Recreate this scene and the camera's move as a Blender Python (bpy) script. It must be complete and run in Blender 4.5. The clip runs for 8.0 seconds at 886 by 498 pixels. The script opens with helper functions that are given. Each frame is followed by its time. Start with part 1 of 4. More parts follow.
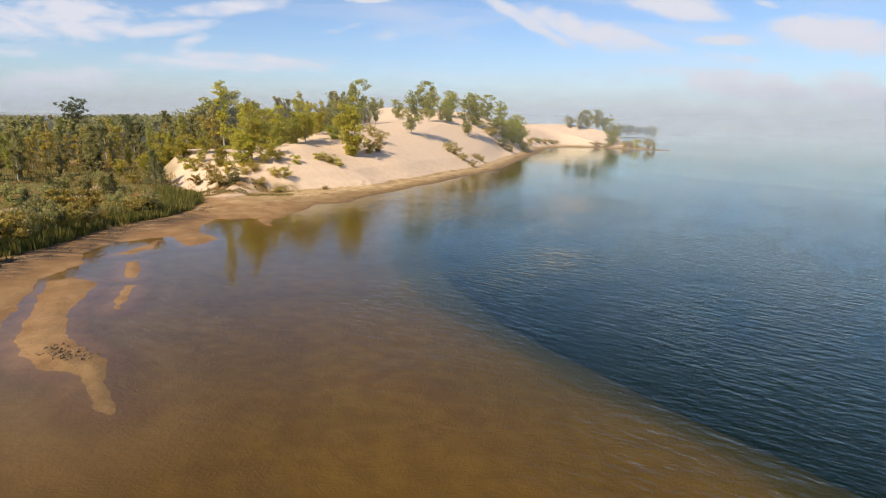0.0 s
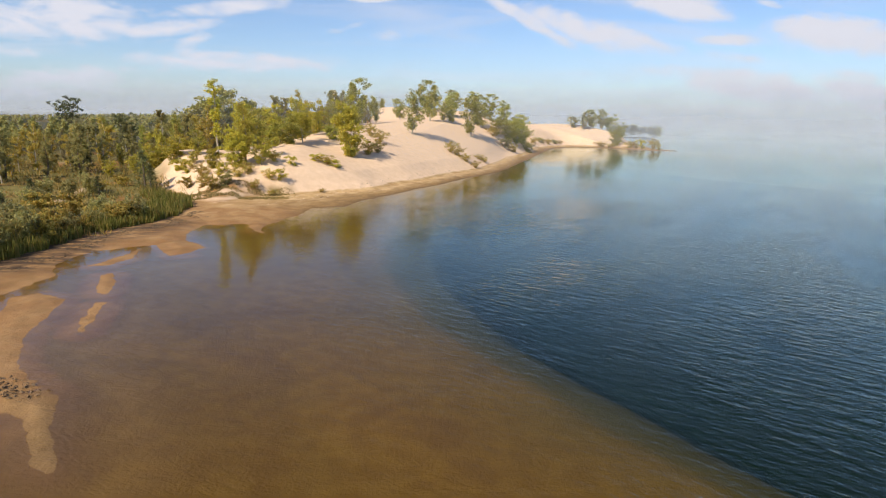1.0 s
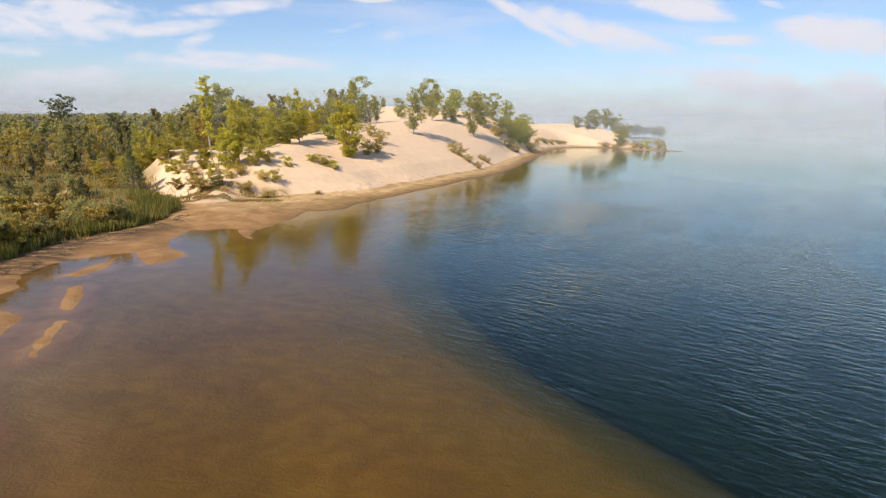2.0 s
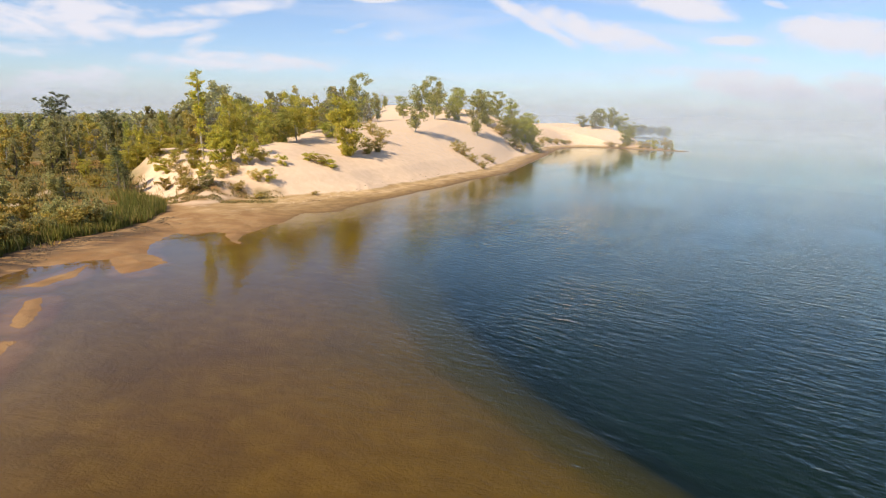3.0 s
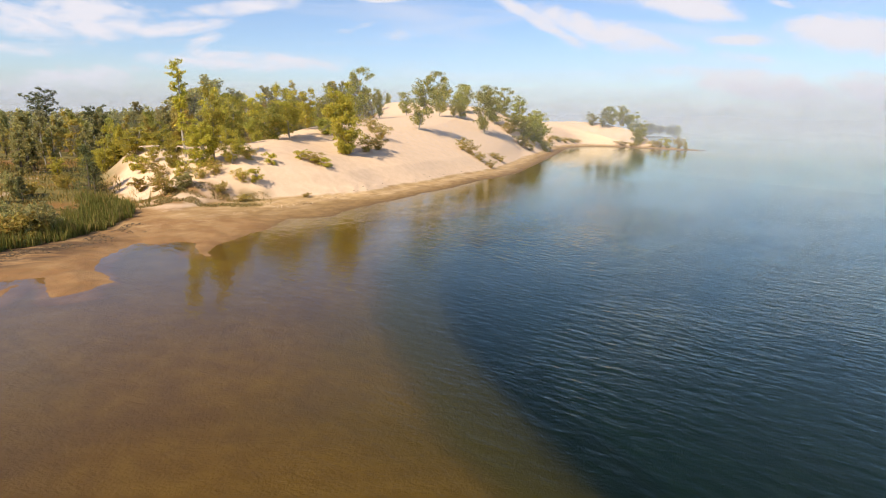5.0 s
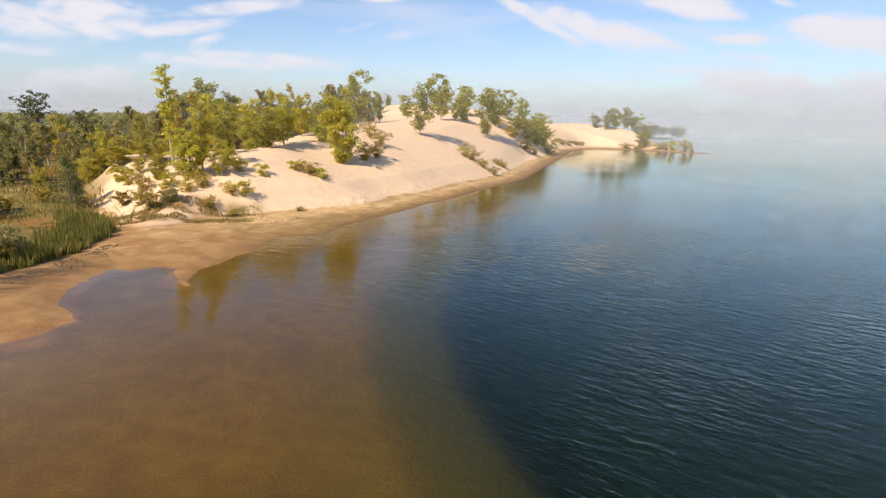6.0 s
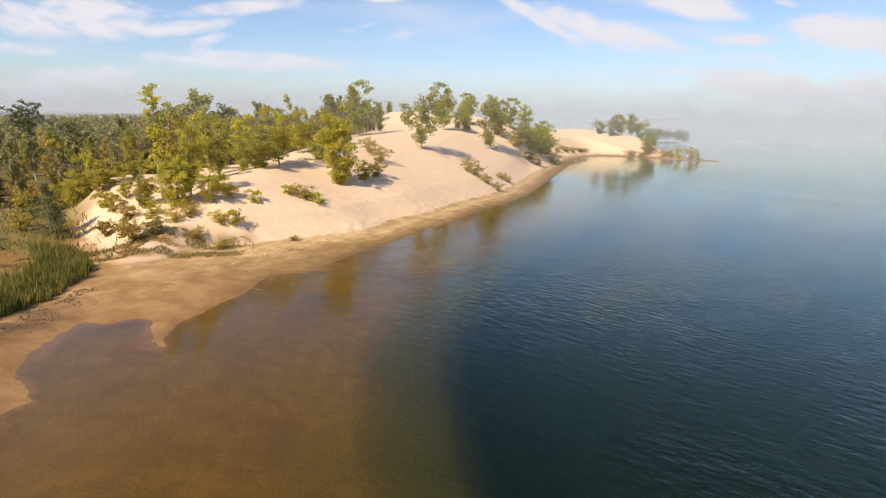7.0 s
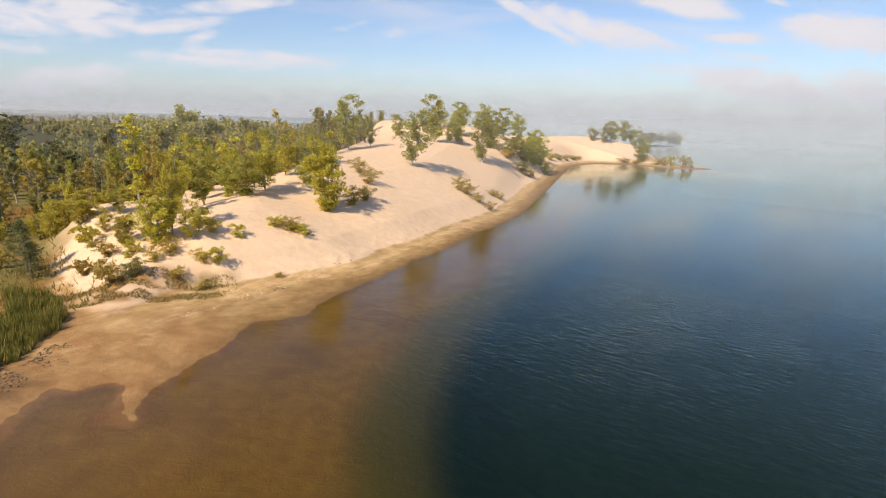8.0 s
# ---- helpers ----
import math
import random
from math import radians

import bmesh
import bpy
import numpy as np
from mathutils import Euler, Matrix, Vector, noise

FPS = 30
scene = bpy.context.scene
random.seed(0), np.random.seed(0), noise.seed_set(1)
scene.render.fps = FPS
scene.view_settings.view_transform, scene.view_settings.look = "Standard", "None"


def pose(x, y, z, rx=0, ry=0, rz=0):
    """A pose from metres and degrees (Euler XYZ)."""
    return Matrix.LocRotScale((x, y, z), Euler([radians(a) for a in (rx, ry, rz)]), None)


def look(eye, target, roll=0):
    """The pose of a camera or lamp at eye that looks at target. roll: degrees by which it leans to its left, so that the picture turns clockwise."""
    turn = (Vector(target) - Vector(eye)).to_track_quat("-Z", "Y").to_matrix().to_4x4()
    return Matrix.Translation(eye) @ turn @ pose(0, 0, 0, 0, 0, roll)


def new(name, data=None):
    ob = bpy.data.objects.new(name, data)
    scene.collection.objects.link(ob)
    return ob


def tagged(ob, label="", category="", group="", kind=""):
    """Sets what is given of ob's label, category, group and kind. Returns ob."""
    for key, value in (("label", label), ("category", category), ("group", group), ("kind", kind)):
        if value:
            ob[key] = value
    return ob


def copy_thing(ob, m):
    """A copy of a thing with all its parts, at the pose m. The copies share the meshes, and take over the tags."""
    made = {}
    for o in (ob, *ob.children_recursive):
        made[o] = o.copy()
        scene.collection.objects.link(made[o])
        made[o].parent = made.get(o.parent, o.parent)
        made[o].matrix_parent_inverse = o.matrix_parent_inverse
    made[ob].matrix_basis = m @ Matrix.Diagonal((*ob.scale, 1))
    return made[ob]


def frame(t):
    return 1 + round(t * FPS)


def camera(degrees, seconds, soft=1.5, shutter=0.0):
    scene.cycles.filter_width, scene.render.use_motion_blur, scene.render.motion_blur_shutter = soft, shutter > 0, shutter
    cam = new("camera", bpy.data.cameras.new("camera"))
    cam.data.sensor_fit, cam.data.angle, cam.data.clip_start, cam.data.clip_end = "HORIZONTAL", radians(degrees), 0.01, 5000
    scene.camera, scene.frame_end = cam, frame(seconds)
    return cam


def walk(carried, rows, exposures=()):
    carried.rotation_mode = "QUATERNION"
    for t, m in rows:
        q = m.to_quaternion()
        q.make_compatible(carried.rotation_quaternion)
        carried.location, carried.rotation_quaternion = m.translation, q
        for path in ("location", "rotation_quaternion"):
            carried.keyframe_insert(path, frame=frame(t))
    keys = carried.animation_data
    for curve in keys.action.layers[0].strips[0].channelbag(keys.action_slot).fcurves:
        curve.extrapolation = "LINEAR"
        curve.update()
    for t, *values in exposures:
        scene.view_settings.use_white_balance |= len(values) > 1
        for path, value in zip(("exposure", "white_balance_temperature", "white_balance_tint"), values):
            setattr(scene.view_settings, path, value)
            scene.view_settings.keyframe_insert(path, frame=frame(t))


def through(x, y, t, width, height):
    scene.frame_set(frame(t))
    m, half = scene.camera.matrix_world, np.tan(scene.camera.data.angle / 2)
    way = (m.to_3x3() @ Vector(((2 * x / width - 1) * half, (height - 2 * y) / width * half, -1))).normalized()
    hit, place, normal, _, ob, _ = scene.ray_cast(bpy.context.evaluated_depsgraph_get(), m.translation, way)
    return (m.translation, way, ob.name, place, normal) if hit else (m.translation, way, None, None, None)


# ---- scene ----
def view(x, y, z, yaw, pitch, roll):
    """A camera's pose from its place, its yaw to the left, its pitch up and its lean, in degrees."""
    a, b = radians(yaw), radians(pitch)
    way = Vector((-math.sin(a) * math.cos(b), math.cos(a) * math.cos(b), math.sin(b)))
    eye = Vector((x, y, z))
    return look(eye, eye + way, roll)


cam = camera(76.96, 8.0, soft=1.1)
walk(cam, [
    (0.0, view(0.09, -6.65, 6.55, -0.72, -13.18, 1.16)),
    (0.5, view(0.09, -5.59, 6.55, -0.64, -13.18, 1.17)),
    (1.0, view(0.06, -4.53, 6.57, -0.57, -13.22, 1.21)),
    (1.5, view(0.07, -3.48, 6.54, -0.49, -13.22, 1.25)),
    (3.0, view(0.00, 0.00, 6.20, -0.14, -13.19, 1.33)),
    (3.5, view(-0.05, 1.21, 6.02, 0.00, -13.18, 1.34)),
    (4.0, view(-0.07, 2.26, 5.87, 0.12, -13.18, 1.34)),
    (4.5, view(-0.10, 3.29, 5.75, 0.22, -13.20, 1.35)),
    (6.0, view(-0.16, 6.64, 6.40, 0.45, -13.28, 1.33)),
    (6.5, view(-0.24, 7.89, 7.03, 0.53, -13.26, 1.35)),
    (7.0, view(-0.30, 9.10, 7.82, 0.59, -13.28, 1.39)),
    (7.5, view(-0.33, 10.04, 8.76, 0.64, -13.32, 1.47)),
    (8.0, view(-0.08, 10.46, 9.83, -0.05, -13.42, 1.40)),
], exposures=[(0.0, 0.08, 6400, 10), (1.5, 0.14, 6460, 10.3), (3.5, 0.25, 6600, 11), (6.5, 0.25, 6760, 11.8), (8.0, 0.15, 6850, 12.2)])

# ---- sky, sun ----
SUN_WAY = Vector((0.52, 0.72, -0.84)).normalized()
sun = new("sun", bpy.data.lights.new("sun", "SUN"))
sun.data.energy, sun.data.angle, sun.data.color = 4.9, radians(0.6), (1.0, 0.85, 0.64)
sun.matrix_world = look((0, 0, 60), Vector((0, 0, 60)) + SUN_WAY)


class Tree:
    """Short hand for node trees: n(kind, value settings, inputs by name or number)."""

    def __init__(self, nodes):
        self.t = nodes
        nodes.nodes.clear()

    def n(self, kind, ins=None, **sets):
        node = self.t.nodes.new(kind)
        for k, v in sets.items():
            setattr(node, k, v)
        for k, v in (ins or {}).items():
            if isinstance(v, bpy.types.NodeSocket):
                self.t.links.new(v, node.inputs[k])
            else:
                node.inputs[k].default_value = v
        return node

    def math(self, op, a, b=0.0, c=0.0, clamp=False):
        return self.n("ShaderNodeMath", {0: a, 1: b, 2: c}, operation=op, use_clamp=clamp).outputs[0]

    def ramp(self, v, a, b, c=0.0, d=1.0, smooth=True):
        return self.n("ShaderNodeMapRange", {"Value": v, 1: a, 2: b, 3: c, 4: d}, interpolation_type="SMOOTHSTEP" if smooth else "LINEAR").outputs[0]

    def mix(self, f, a, b, blend="MIX"):
        node = self.n("ShaderNodeMix", {0: f}, data_type="RGBA", blend_type=blend)
        for k, v in ((6, a), (7, b)):
            if isinstance(v, bpy.types.NodeSocket):
                self.t.links.new(v, node.inputs[k])
            else:
                node.inputs[k].default_value = (*v, 1)
        return node.outputs[2]

    def noise(self, vec, scale, detail=4.0, rough=0.55, distort=0.0):
        return self.n("ShaderNodeTexNoise", {"Vector": vec, "Scale": scale, "Detail": detail, "Roughness": rough, "Distortion": distort}).outputs[0]

    def mapped(self, vec, loc=(0, 0, 0), rot=(0, 0, 0), scale=(1, 1, 1)):
        return self.n("ShaderNodeMapping", {"Vector": vec, "Location": loc, "Rotation": [radians(a) for a in rot], "Scale": scale}).outputs[0]

    def along(self, vec, turn, long, short):
        """Coordinates stretched along a bearing (degrees from x): long metres to a unit that way, short across it."""
        return self.n("ShaderNodeMapping", {"Vector": vec, "Rotation": (0, 0, radians(turn)), "Scale": (long, short, 1)}, vector_type="TEXTURE").outputs[0]


def sky():
    world = bpy.data.worlds.new("world")
    scene.world, world.use_nodes = world, True
    w = Tree(world.node_tree)
    way = w.n("ShaderNodeTexCoord").outputs["Generated"]
    xyz = w.n("ShaderNodeSeparateXYZ", {0: way})
    x, y, z = xyz.outputs
    blue = w.n("ShaderNodeTexSky", sky_type="NISHITA", sun_disc=False, sun_elevation=math.asin(-SUN_WAY.z),
               sun_rotation=math.atan2(-SUN_WAY.x, -SUN_WAY.y), air_density=1.0, dust_density=0.6, ozone_density=3.0).outputs[0]
    # plane of the high cloud, seen in perspective
    far = w.math("MAXIMUM", w.math("ADD", z, 0.05), 0.03)
    flat = w.n("ShaderNodeCombineXYZ", {0: w.math("DIVIDE", x, far), 1: w.math("DIVIDE", y, far)}).outputs[0]
    wisp = w.noise(w.mapped(flat, rot=(0, 0, 25), scale=(0.55, 0.9, 1)), 0.9, 7, 0.6, 0.6)
    # the banks of cloud ahead: bearing and height of each, its half length, half width and slant
    front = w.math("MAXIMUM", w.math("ABSOLUTE", y), 0.12)
    dome = w.n("ShaderNodeCombineXYZ", {0: w.math("DIVIDE", x, front), 1: w.math("DIVIDE", z, front)}).outputs[0]
    total = None
    for u, v, a, b, slant, power in CLOUDS:
        m = w.mapped(dome, loc=(u, v, 0), rot=(0, 0, slant), scale=(a, b, 1))
        node = m.node
        node.vector_type = "TEXTURE"
        d = w.n("ShaderNodeVectorMath", {0: m}, operation="LENGTH").outputs["Value"]
        one = w.ramp(d, 1.35, 0.25, 0.0, power)
        total = one if total is None else w.math("MAXIMUM", total, one)
    grain = w.noise(w.along(dome, -7, 0.16, 0.045), 1.0, 9, 0.64, 1.1)
    fluff = w.noise(w.along(dome, 12, 0.05, 0.026), 1.0, 7, 0.6, 0.6)
    ragged = w.math("ADD", w.math("MULTIPLY", w.math("SUBTRACT", grain, 0.5), 1.5), w.math("MULTIPLY", w.math("SUBTRACT", fluff, 0.5), 0.7))
    banks = w.math("MULTIPLY", w.ramp(w.math("ADD", total, ragged), 0.30, 0.98), w.ramp(total, 0.02, 0.25))
    cover = w.math("MAXIMUM", banks, w.math("MULTIPLY", w.ramp(wisp, 0.46, 0.74), 0.45), clamp=True)
    blue = w.mix(1.0, blue, (0.96, 1.0, 1.12), "MULTIPLY")
    cloud = w.mix(cover, blue, (6.0, 6.05, 6.7))
    haze = w.ramp(z, -0.01, 0.075, 0.72, 0.0)
    hazy = w.mix(haze, cloud, (3.5, 4.05, 5.0))
    out = w.n("ShaderNodeBackground", {"Color": hazy, "Strength": 0.118})
    w.t.links.new(out.outputs[0], w.n("ShaderNodeOutputWorld").inputs[0])


CLOUDS = [
    (-0.64, 0.15, 0.22, 0.05, -1, 0.8), (-0.74, 0.097, 0.09, 0.018, -1, 0.6), (-0.464, 0.139, 0.12, 0.018, 7, 0.85), (-0.362, 0.172, 0.15, 0.018, 7, 0.8),
    (-0.439, 0.103, 0.07, 0.02, 32, 0.7), (-0.363, 0.088, 0.27, 0.022, -1, 0.75), (-0.66, 0.045, 0.19, 0.036, 7, 0.75),
    (-0.17, 0.143, 0.06, 0.008, 14, 0.5), (-0.075, 0.133, 0.08, 0.013, 3, 0.5), (-0.13, 0.192, 0.1, 0.009, -1, 0.8),
]
CLOUDS += [
    (0.269, 0.146, 0.20, 0.030, -13, 0.95), (0.144, 0.165, 0.11, 0.016, -26, 0.9), (0.385, 0.195, 0.14, 0.028, -11, 1.0), (0.482, 0.138, 0.09, 0.014, -1, 0.85),
    (0.69, 0.15, 0.17, 0.04, -7, 1.0), (0.56, 0.062, 0.22, 0.034, -9, 1.0), (0.74, 0.052, 0.14, 0.03, -14, 1.0), (0.392, 0.083, 0.08, 0.008, -6, 0.6), (0.50, 0.112, 0.08, 0.011, -6, 0.8),
    (0.715, 0.085, 0.06, 0.011, -6, 0.8), (0.55, 0.197, 0.035, 0.007, -11, 0.7),
]
sky()


# ---- materials ----
def material(name):
    m = bpy.data.materials.new(name)
    m.use_nodes = True
    return m, Tree(m.node_tree)


def finish(m, t, **ins):
    b = t.n("ShaderNodeBsdfPrincipled", {k.replace("_", " "): v for k, v in ins.items()})
    t.t.links.new(b.outputs[0], t.n("ShaderNodeOutputMaterial").inputs[0])
    return m


def bump(t, height, strength=0.4, distance=0.05):
    return t.n("ShaderNodeBump", {"Height": height, "Strength": strength, "Distance": distance}).outputs[0]


def sand_and_soil():
    """Ground by what lies there: dry and wet sand, lake bed, marsh turf and forest litter, told apart by the paint
    layer 'cover'. The bed's colour darkens with depth, in place of light lost in the water.
    """
    m, t = material("ground")
    pos = t.n("ShaderNodeNewGeometry").outputs["Position"]
    z = t.n("ShaderNodeSeparateXYZ", {0: pos}).outputs[2]
    cover = t.n("ShaderNodeAttribute", attribute_name="cover").outputs["Color"]
    turf, litter, rust = t.n("ShaderNodeSeparateColor", {0: cover}).outputs
    bank_dark = t.n("ShaderNodeAttribute", attribute_name="bank_dark").outputs["Fac"]
    big, mid, fine = t.noise(pos, 0.25, 4), t.noise(pos, 1.7, 5), t.noise(pos, 14, 5, 0.65)
    dry = t.mix(t.ramp(mid, 0.3, 0.7), (0.69, 0.505, 0.335), (0.755, 0.56, 0.38))
    dry = t.mix(t.ramp(fine, 0.35, 0.75, 0, 0.25), dry, (0.60, 0.43, 0.28))
    soft = t.noise(pos, 0.75, 3, 0.5)
    wet = t.mix(t.ramp(mid, 0.35, 0.65), (0.225, 0.138, 0.054), (0.31, 0.195, 0.080))
    damp = t.mix(t.ramp(soft, 0.35, 0.65), (0.45, 0.30, 0.135), (0.55, 0.375, 0.175))
    damp = t.mix(t.ramp(big, 0.5, 0.7, 0, 0.5), damp, (0.35, 0.205, 0.09))
    edge = t.math("ADD", z, t.math("MULTIPLY", t.math("SUBTRACT", soft, 0.5), 0.16))
    col = t.mix(t.ramp(edge, 0.07, 0.24), wet, damp)
    # pale crust broken up by the wash, in streaks along the beach
    crust = t.noise(t.along(pos, 58, 2.2, 0.55), 1.0, 6, 0.66, 0.8)
    col = t.mix(t.math("MULTIPLY", t.ramp(crust, 0.46, 0.62, 0, 0.75), t.ramp(edge, 0.08, 0.22)), col, (0.60, 0.43, 0.25))
    col = t.mix(t.ramp(crust, 0.47, 0.34, 0, 0.45), col, (0.30, 0.195, 0.09))
    col = t.mix(t.ramp(t.math("ADD", edge, t.math("MULTIPLY", t.math("SUBTRACT", crust, 0.5), 0.25)), 0.32, 0.46), col, dry)
    col = t.mix(t.ramp(edge, 0.075, 0.0, 0.0, 0.85), col, (0.175, 0.105, 0.043))
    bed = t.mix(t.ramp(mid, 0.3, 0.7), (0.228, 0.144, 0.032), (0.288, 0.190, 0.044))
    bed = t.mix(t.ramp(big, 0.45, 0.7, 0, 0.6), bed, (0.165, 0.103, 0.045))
    # bed paler towards the surface: bright reflection in the shallows painted into its colour
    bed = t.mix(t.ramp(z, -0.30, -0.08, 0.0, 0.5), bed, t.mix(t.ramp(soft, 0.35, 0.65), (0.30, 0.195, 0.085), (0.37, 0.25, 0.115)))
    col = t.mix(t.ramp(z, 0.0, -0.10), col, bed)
    # bed goes olive, then dark with depth: the water's dimming painted into it
    deep_dark = t.mix(t.ramp(mid, 0.4, 0.7), (0.004, 0.028, 0.027), (0.008, 0.036, 0.028))
    olive_bed = t.mix(t.ramp(z, -0.42, -1.0), col, (0.130, 0.126, 0.027))
    col = t.mix(t.ramp(z, -0.60, -2.1), olive_bed, deep_dark)
    grass = t.mix(t.ramp(mid, 0.3, 0.7), (0.13, 0.12, 0.035), (0.22, 0.175, 0.06))
    grass = t.mix(t.ramp(t.noise(pos, 0.09, 3), 0.46, 0.64), grass, (0.30, 0.14, 0.045))
    col = t.mix(turf, col, grass)
    col = t.mix(litter, col, (0.07, 0.065, 0.03))
    col = t.mix(t.math("MULTIPLY", rust, t.ramp(mid, 0.25, 0.6, 0.45, 1.0)), col, t.mix(t.ramp(soft, 0.35, 0.65), (0.27, 0.142, 0.055), (0.36, 0.21, 0.09)))
    # darker streaks on the bank beside the reeds
    bank_streaks = t.math("MULTIPLY", bank_dark, t.ramp(t.noise(t.along(pos, 20, 1.6, 0.45), 1.0, 5, 0.65, 0.8), 0.36, 0.56))
    col = t.mix(bank_streaks, col, (0.085, 0.055, 0.036))
    flow = t.noise(t.mapped(pos, rot=(0, 0, 40), scale=(0.6, 1.1, 1)), 1.1, 5, 0.65, 2.0)
    streak = t.math("MULTIPLY", t.ramp(flow, 0.48, 0.7, 0, 0.28), t.ramp(edge, 0.42, 0.2))
    col = t.mix(t.math("MULTIPLY", streak, t.ramp(z, 0.0, 0.03)), col, (0.24, 0.145, 0.065))
    h = t.math("ADD", t.math("MULTIPLY", flow, 0.4), t.math("ADD", t.math("MULTIPLY", mid, 0.6), t.math("MULTIPLY", fine, 0.3)))
    rough = t.ramp(edge, 0.02, 0.4, 0.62, 0.95)
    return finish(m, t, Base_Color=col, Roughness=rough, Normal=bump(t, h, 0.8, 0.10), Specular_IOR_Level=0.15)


def lake_water():
    """Clear brown water: it lets the bed through, tinted, and mirrors the sky by its angle."""
    m, t = material("lake_water")
    pos = t.n("ShaderNodeNewGeometry").outputs["Position"]
    calm = t.n("ShaderNodeAttribute", attribute_name="calm").outputs["Fac"]
    # wavelets about 0.4 m apart in broken trains, with a weaker cross swell and fine shivers
    bent = t.n("ShaderNodeVectorMath", {0: pos, 1: t.n("ShaderNodeVectorMath", {0: t.n("ShaderNodeTexNoise", {"Vector": pos, "Scale": 0.35, "Detail": 2.0}).outputs["Color"], "Scale": 0.4}, operation="SCALE").outputs[0]}, operation="ADD").outputs[0]
    r1 = t.noise(t.along(bent, -36, 0.60, 0.24), 1.0, 2, 0.5, 0.2)
    r2 = t.noise(t.along(bent, -22, 0.30, 0.12), 1.0, 2, 0.5, 0.2)
    r3 = t.noise(t.along(pos, -44, 1.1, 0.42), 1.0, 2, 0.5, 0.3)
    patch = t.ramp(t.noise(t.along(pos, 55, 17, 8), 1.0, 3, 0.6), 0.38, 0.62, 0.42, 1.0)
    amp = t.math("MULTIPLY", t.math("SUBTRACT", 1.0, calm), patch)
    h = t.math("ADD", t.math("MULTIPLY", r1, 1.0), t.math("ADD", t.math("MULTIPLY", r2, 0.35), t.math("MULTIPLY", r3, 0.45)))
    nrm = bump(t, t.math("MULTIPLY", h, amp), 1.0, 0.046)
    facing = t.n("ShaderNodeLayerWeight", {"Blend": 0.5, "Normal": nrm}).outputs["Facing"]
    f = t.math("ADD", t.math("MULTIPLY", t.math("POWER", facing, 5.0), 0.98), 0.02, clamp=True)
    depth = t.n("ShaderNodeAttribute", attribute_name="depth").outputs["Fac"]
    clear = t.n("ShaderNodeBsdfTransparent", {"Color": t.mix(t.ramp(depth, 0.0, 0.07), (0.80, 0.74, 0.60), (0.68, 0.62, 0.46))}).outputs[0]
    shine = t.n("ShaderNodeBsdfGlossy", {"Color": (0.90, 1.0, 0.97, 1), "Roughness": 0.05, "Normal": nrm}).outputs[0]
    both = t.n("ShaderNodeMixShader", {0: f, 1: clear, 2: shine}).outputs[0]
    t.t.links.new(both, t.n("ShaderNodeOutputMaterial").inputs[0])
    return m


GROUND, WATER = sand_and_soil(), lake_water()

# ---- the ground: one sheet of dunes, beach, marsh and lake bed ----
SHORE_NEAR = [
    (-300, -400), (-60, -120), (-26, -40), (-20, -12), (-18.2, 0), (-16.9, 5), (-14.6, 8.3), (-13.4, 9.8), (-14.2, 11.6), (-14.9, 13.4), (-15.7, 14.7), (-15.6, 16), (-15.5, 17.4), (-16.6, 19), (-16.5, 21.3),
    (-15.4, 22.6), (-14.3, 23.0), (-12.5, 21.0), (-11.9, 21.6), (-11.6, 22.8), (-13.4, 24.4), (-13.9, 25.7), (-14.0, 27.2),
    (-14.0, 28.7), (-13.0, 28.5), (-12.0, 29.3), (-11.5, 29.0), (-10.5, 27.1), (-9.95, 26.7), (-10.3, 28.3), (-10.4, 29.2), (-10.1, 30.2),
]
SHORE_FAR = [
    (-9.8, 31.3), (-9.3, 32.2), (-9.3, 34.2), (-9.0, 35.6), (-7.9, 35.9), (-6.8, 36.8), (-6.6, 38.3), (-5.8, 40.3), (-4.5, 42.9),
    (-3.3, 44.7), (-2.1, 47.9), (0.1, 51.5), (2.9, 58.0), (5.3, 62.2), (7.9, 67.6), (10.4, 75.8), (16.7, 96), (21, 111), (25.5, 126), (29.5, 134),
    (35, 139.5), (42, 138), (48, 131.5), (53.5, 129.5), (57.5, 130.2), (57.5, 132.5), (55, 140), (58, 152), (50, 164), (20, 180), (-20, 200), (-120, 300), (-900, 1500), (-3000, 1500), (-3000, -400),
]
SHORE = SHORE_NEAR + SHORE_FAR
# low bars just clear of the water
BAR_LONG = [(-15.2, 14.6), (-14.5, 15.1), (-13.2, 14.5), (-12.7, 12.8), (-12.3, 11.3), (-11.0, 9.1), (-9.7, 8.0), (-8.8, 7.4), (-7.9, 5.9), (-7.0, 4.6),
            (-7.6, 4.9), (-8.9, 6.5), (-10.1, 6.8), (-11.2, 7.6), (-12.2, 8.8), (-13.3, 10.9), (-14.4, 13.0)]
BARS = [BAR_LONG, [(-13.8, 17.6), (-13.5, 17.9), (-12.65, 16.7), (-12.1, 15.2), (-12.65, 15.4)],
        [(-11.9, 14.2), (-11.6, 14.25), (-11.0, 12.5), (-10.65, 11.4), (-10.95, 11.6), (-11.65, 13.1)],
        [(-15.1, 18.9), (-14.75, 20.3), (-14.5, 22.2), (-13.95, 20.4), (-14.3, 19.1)]]


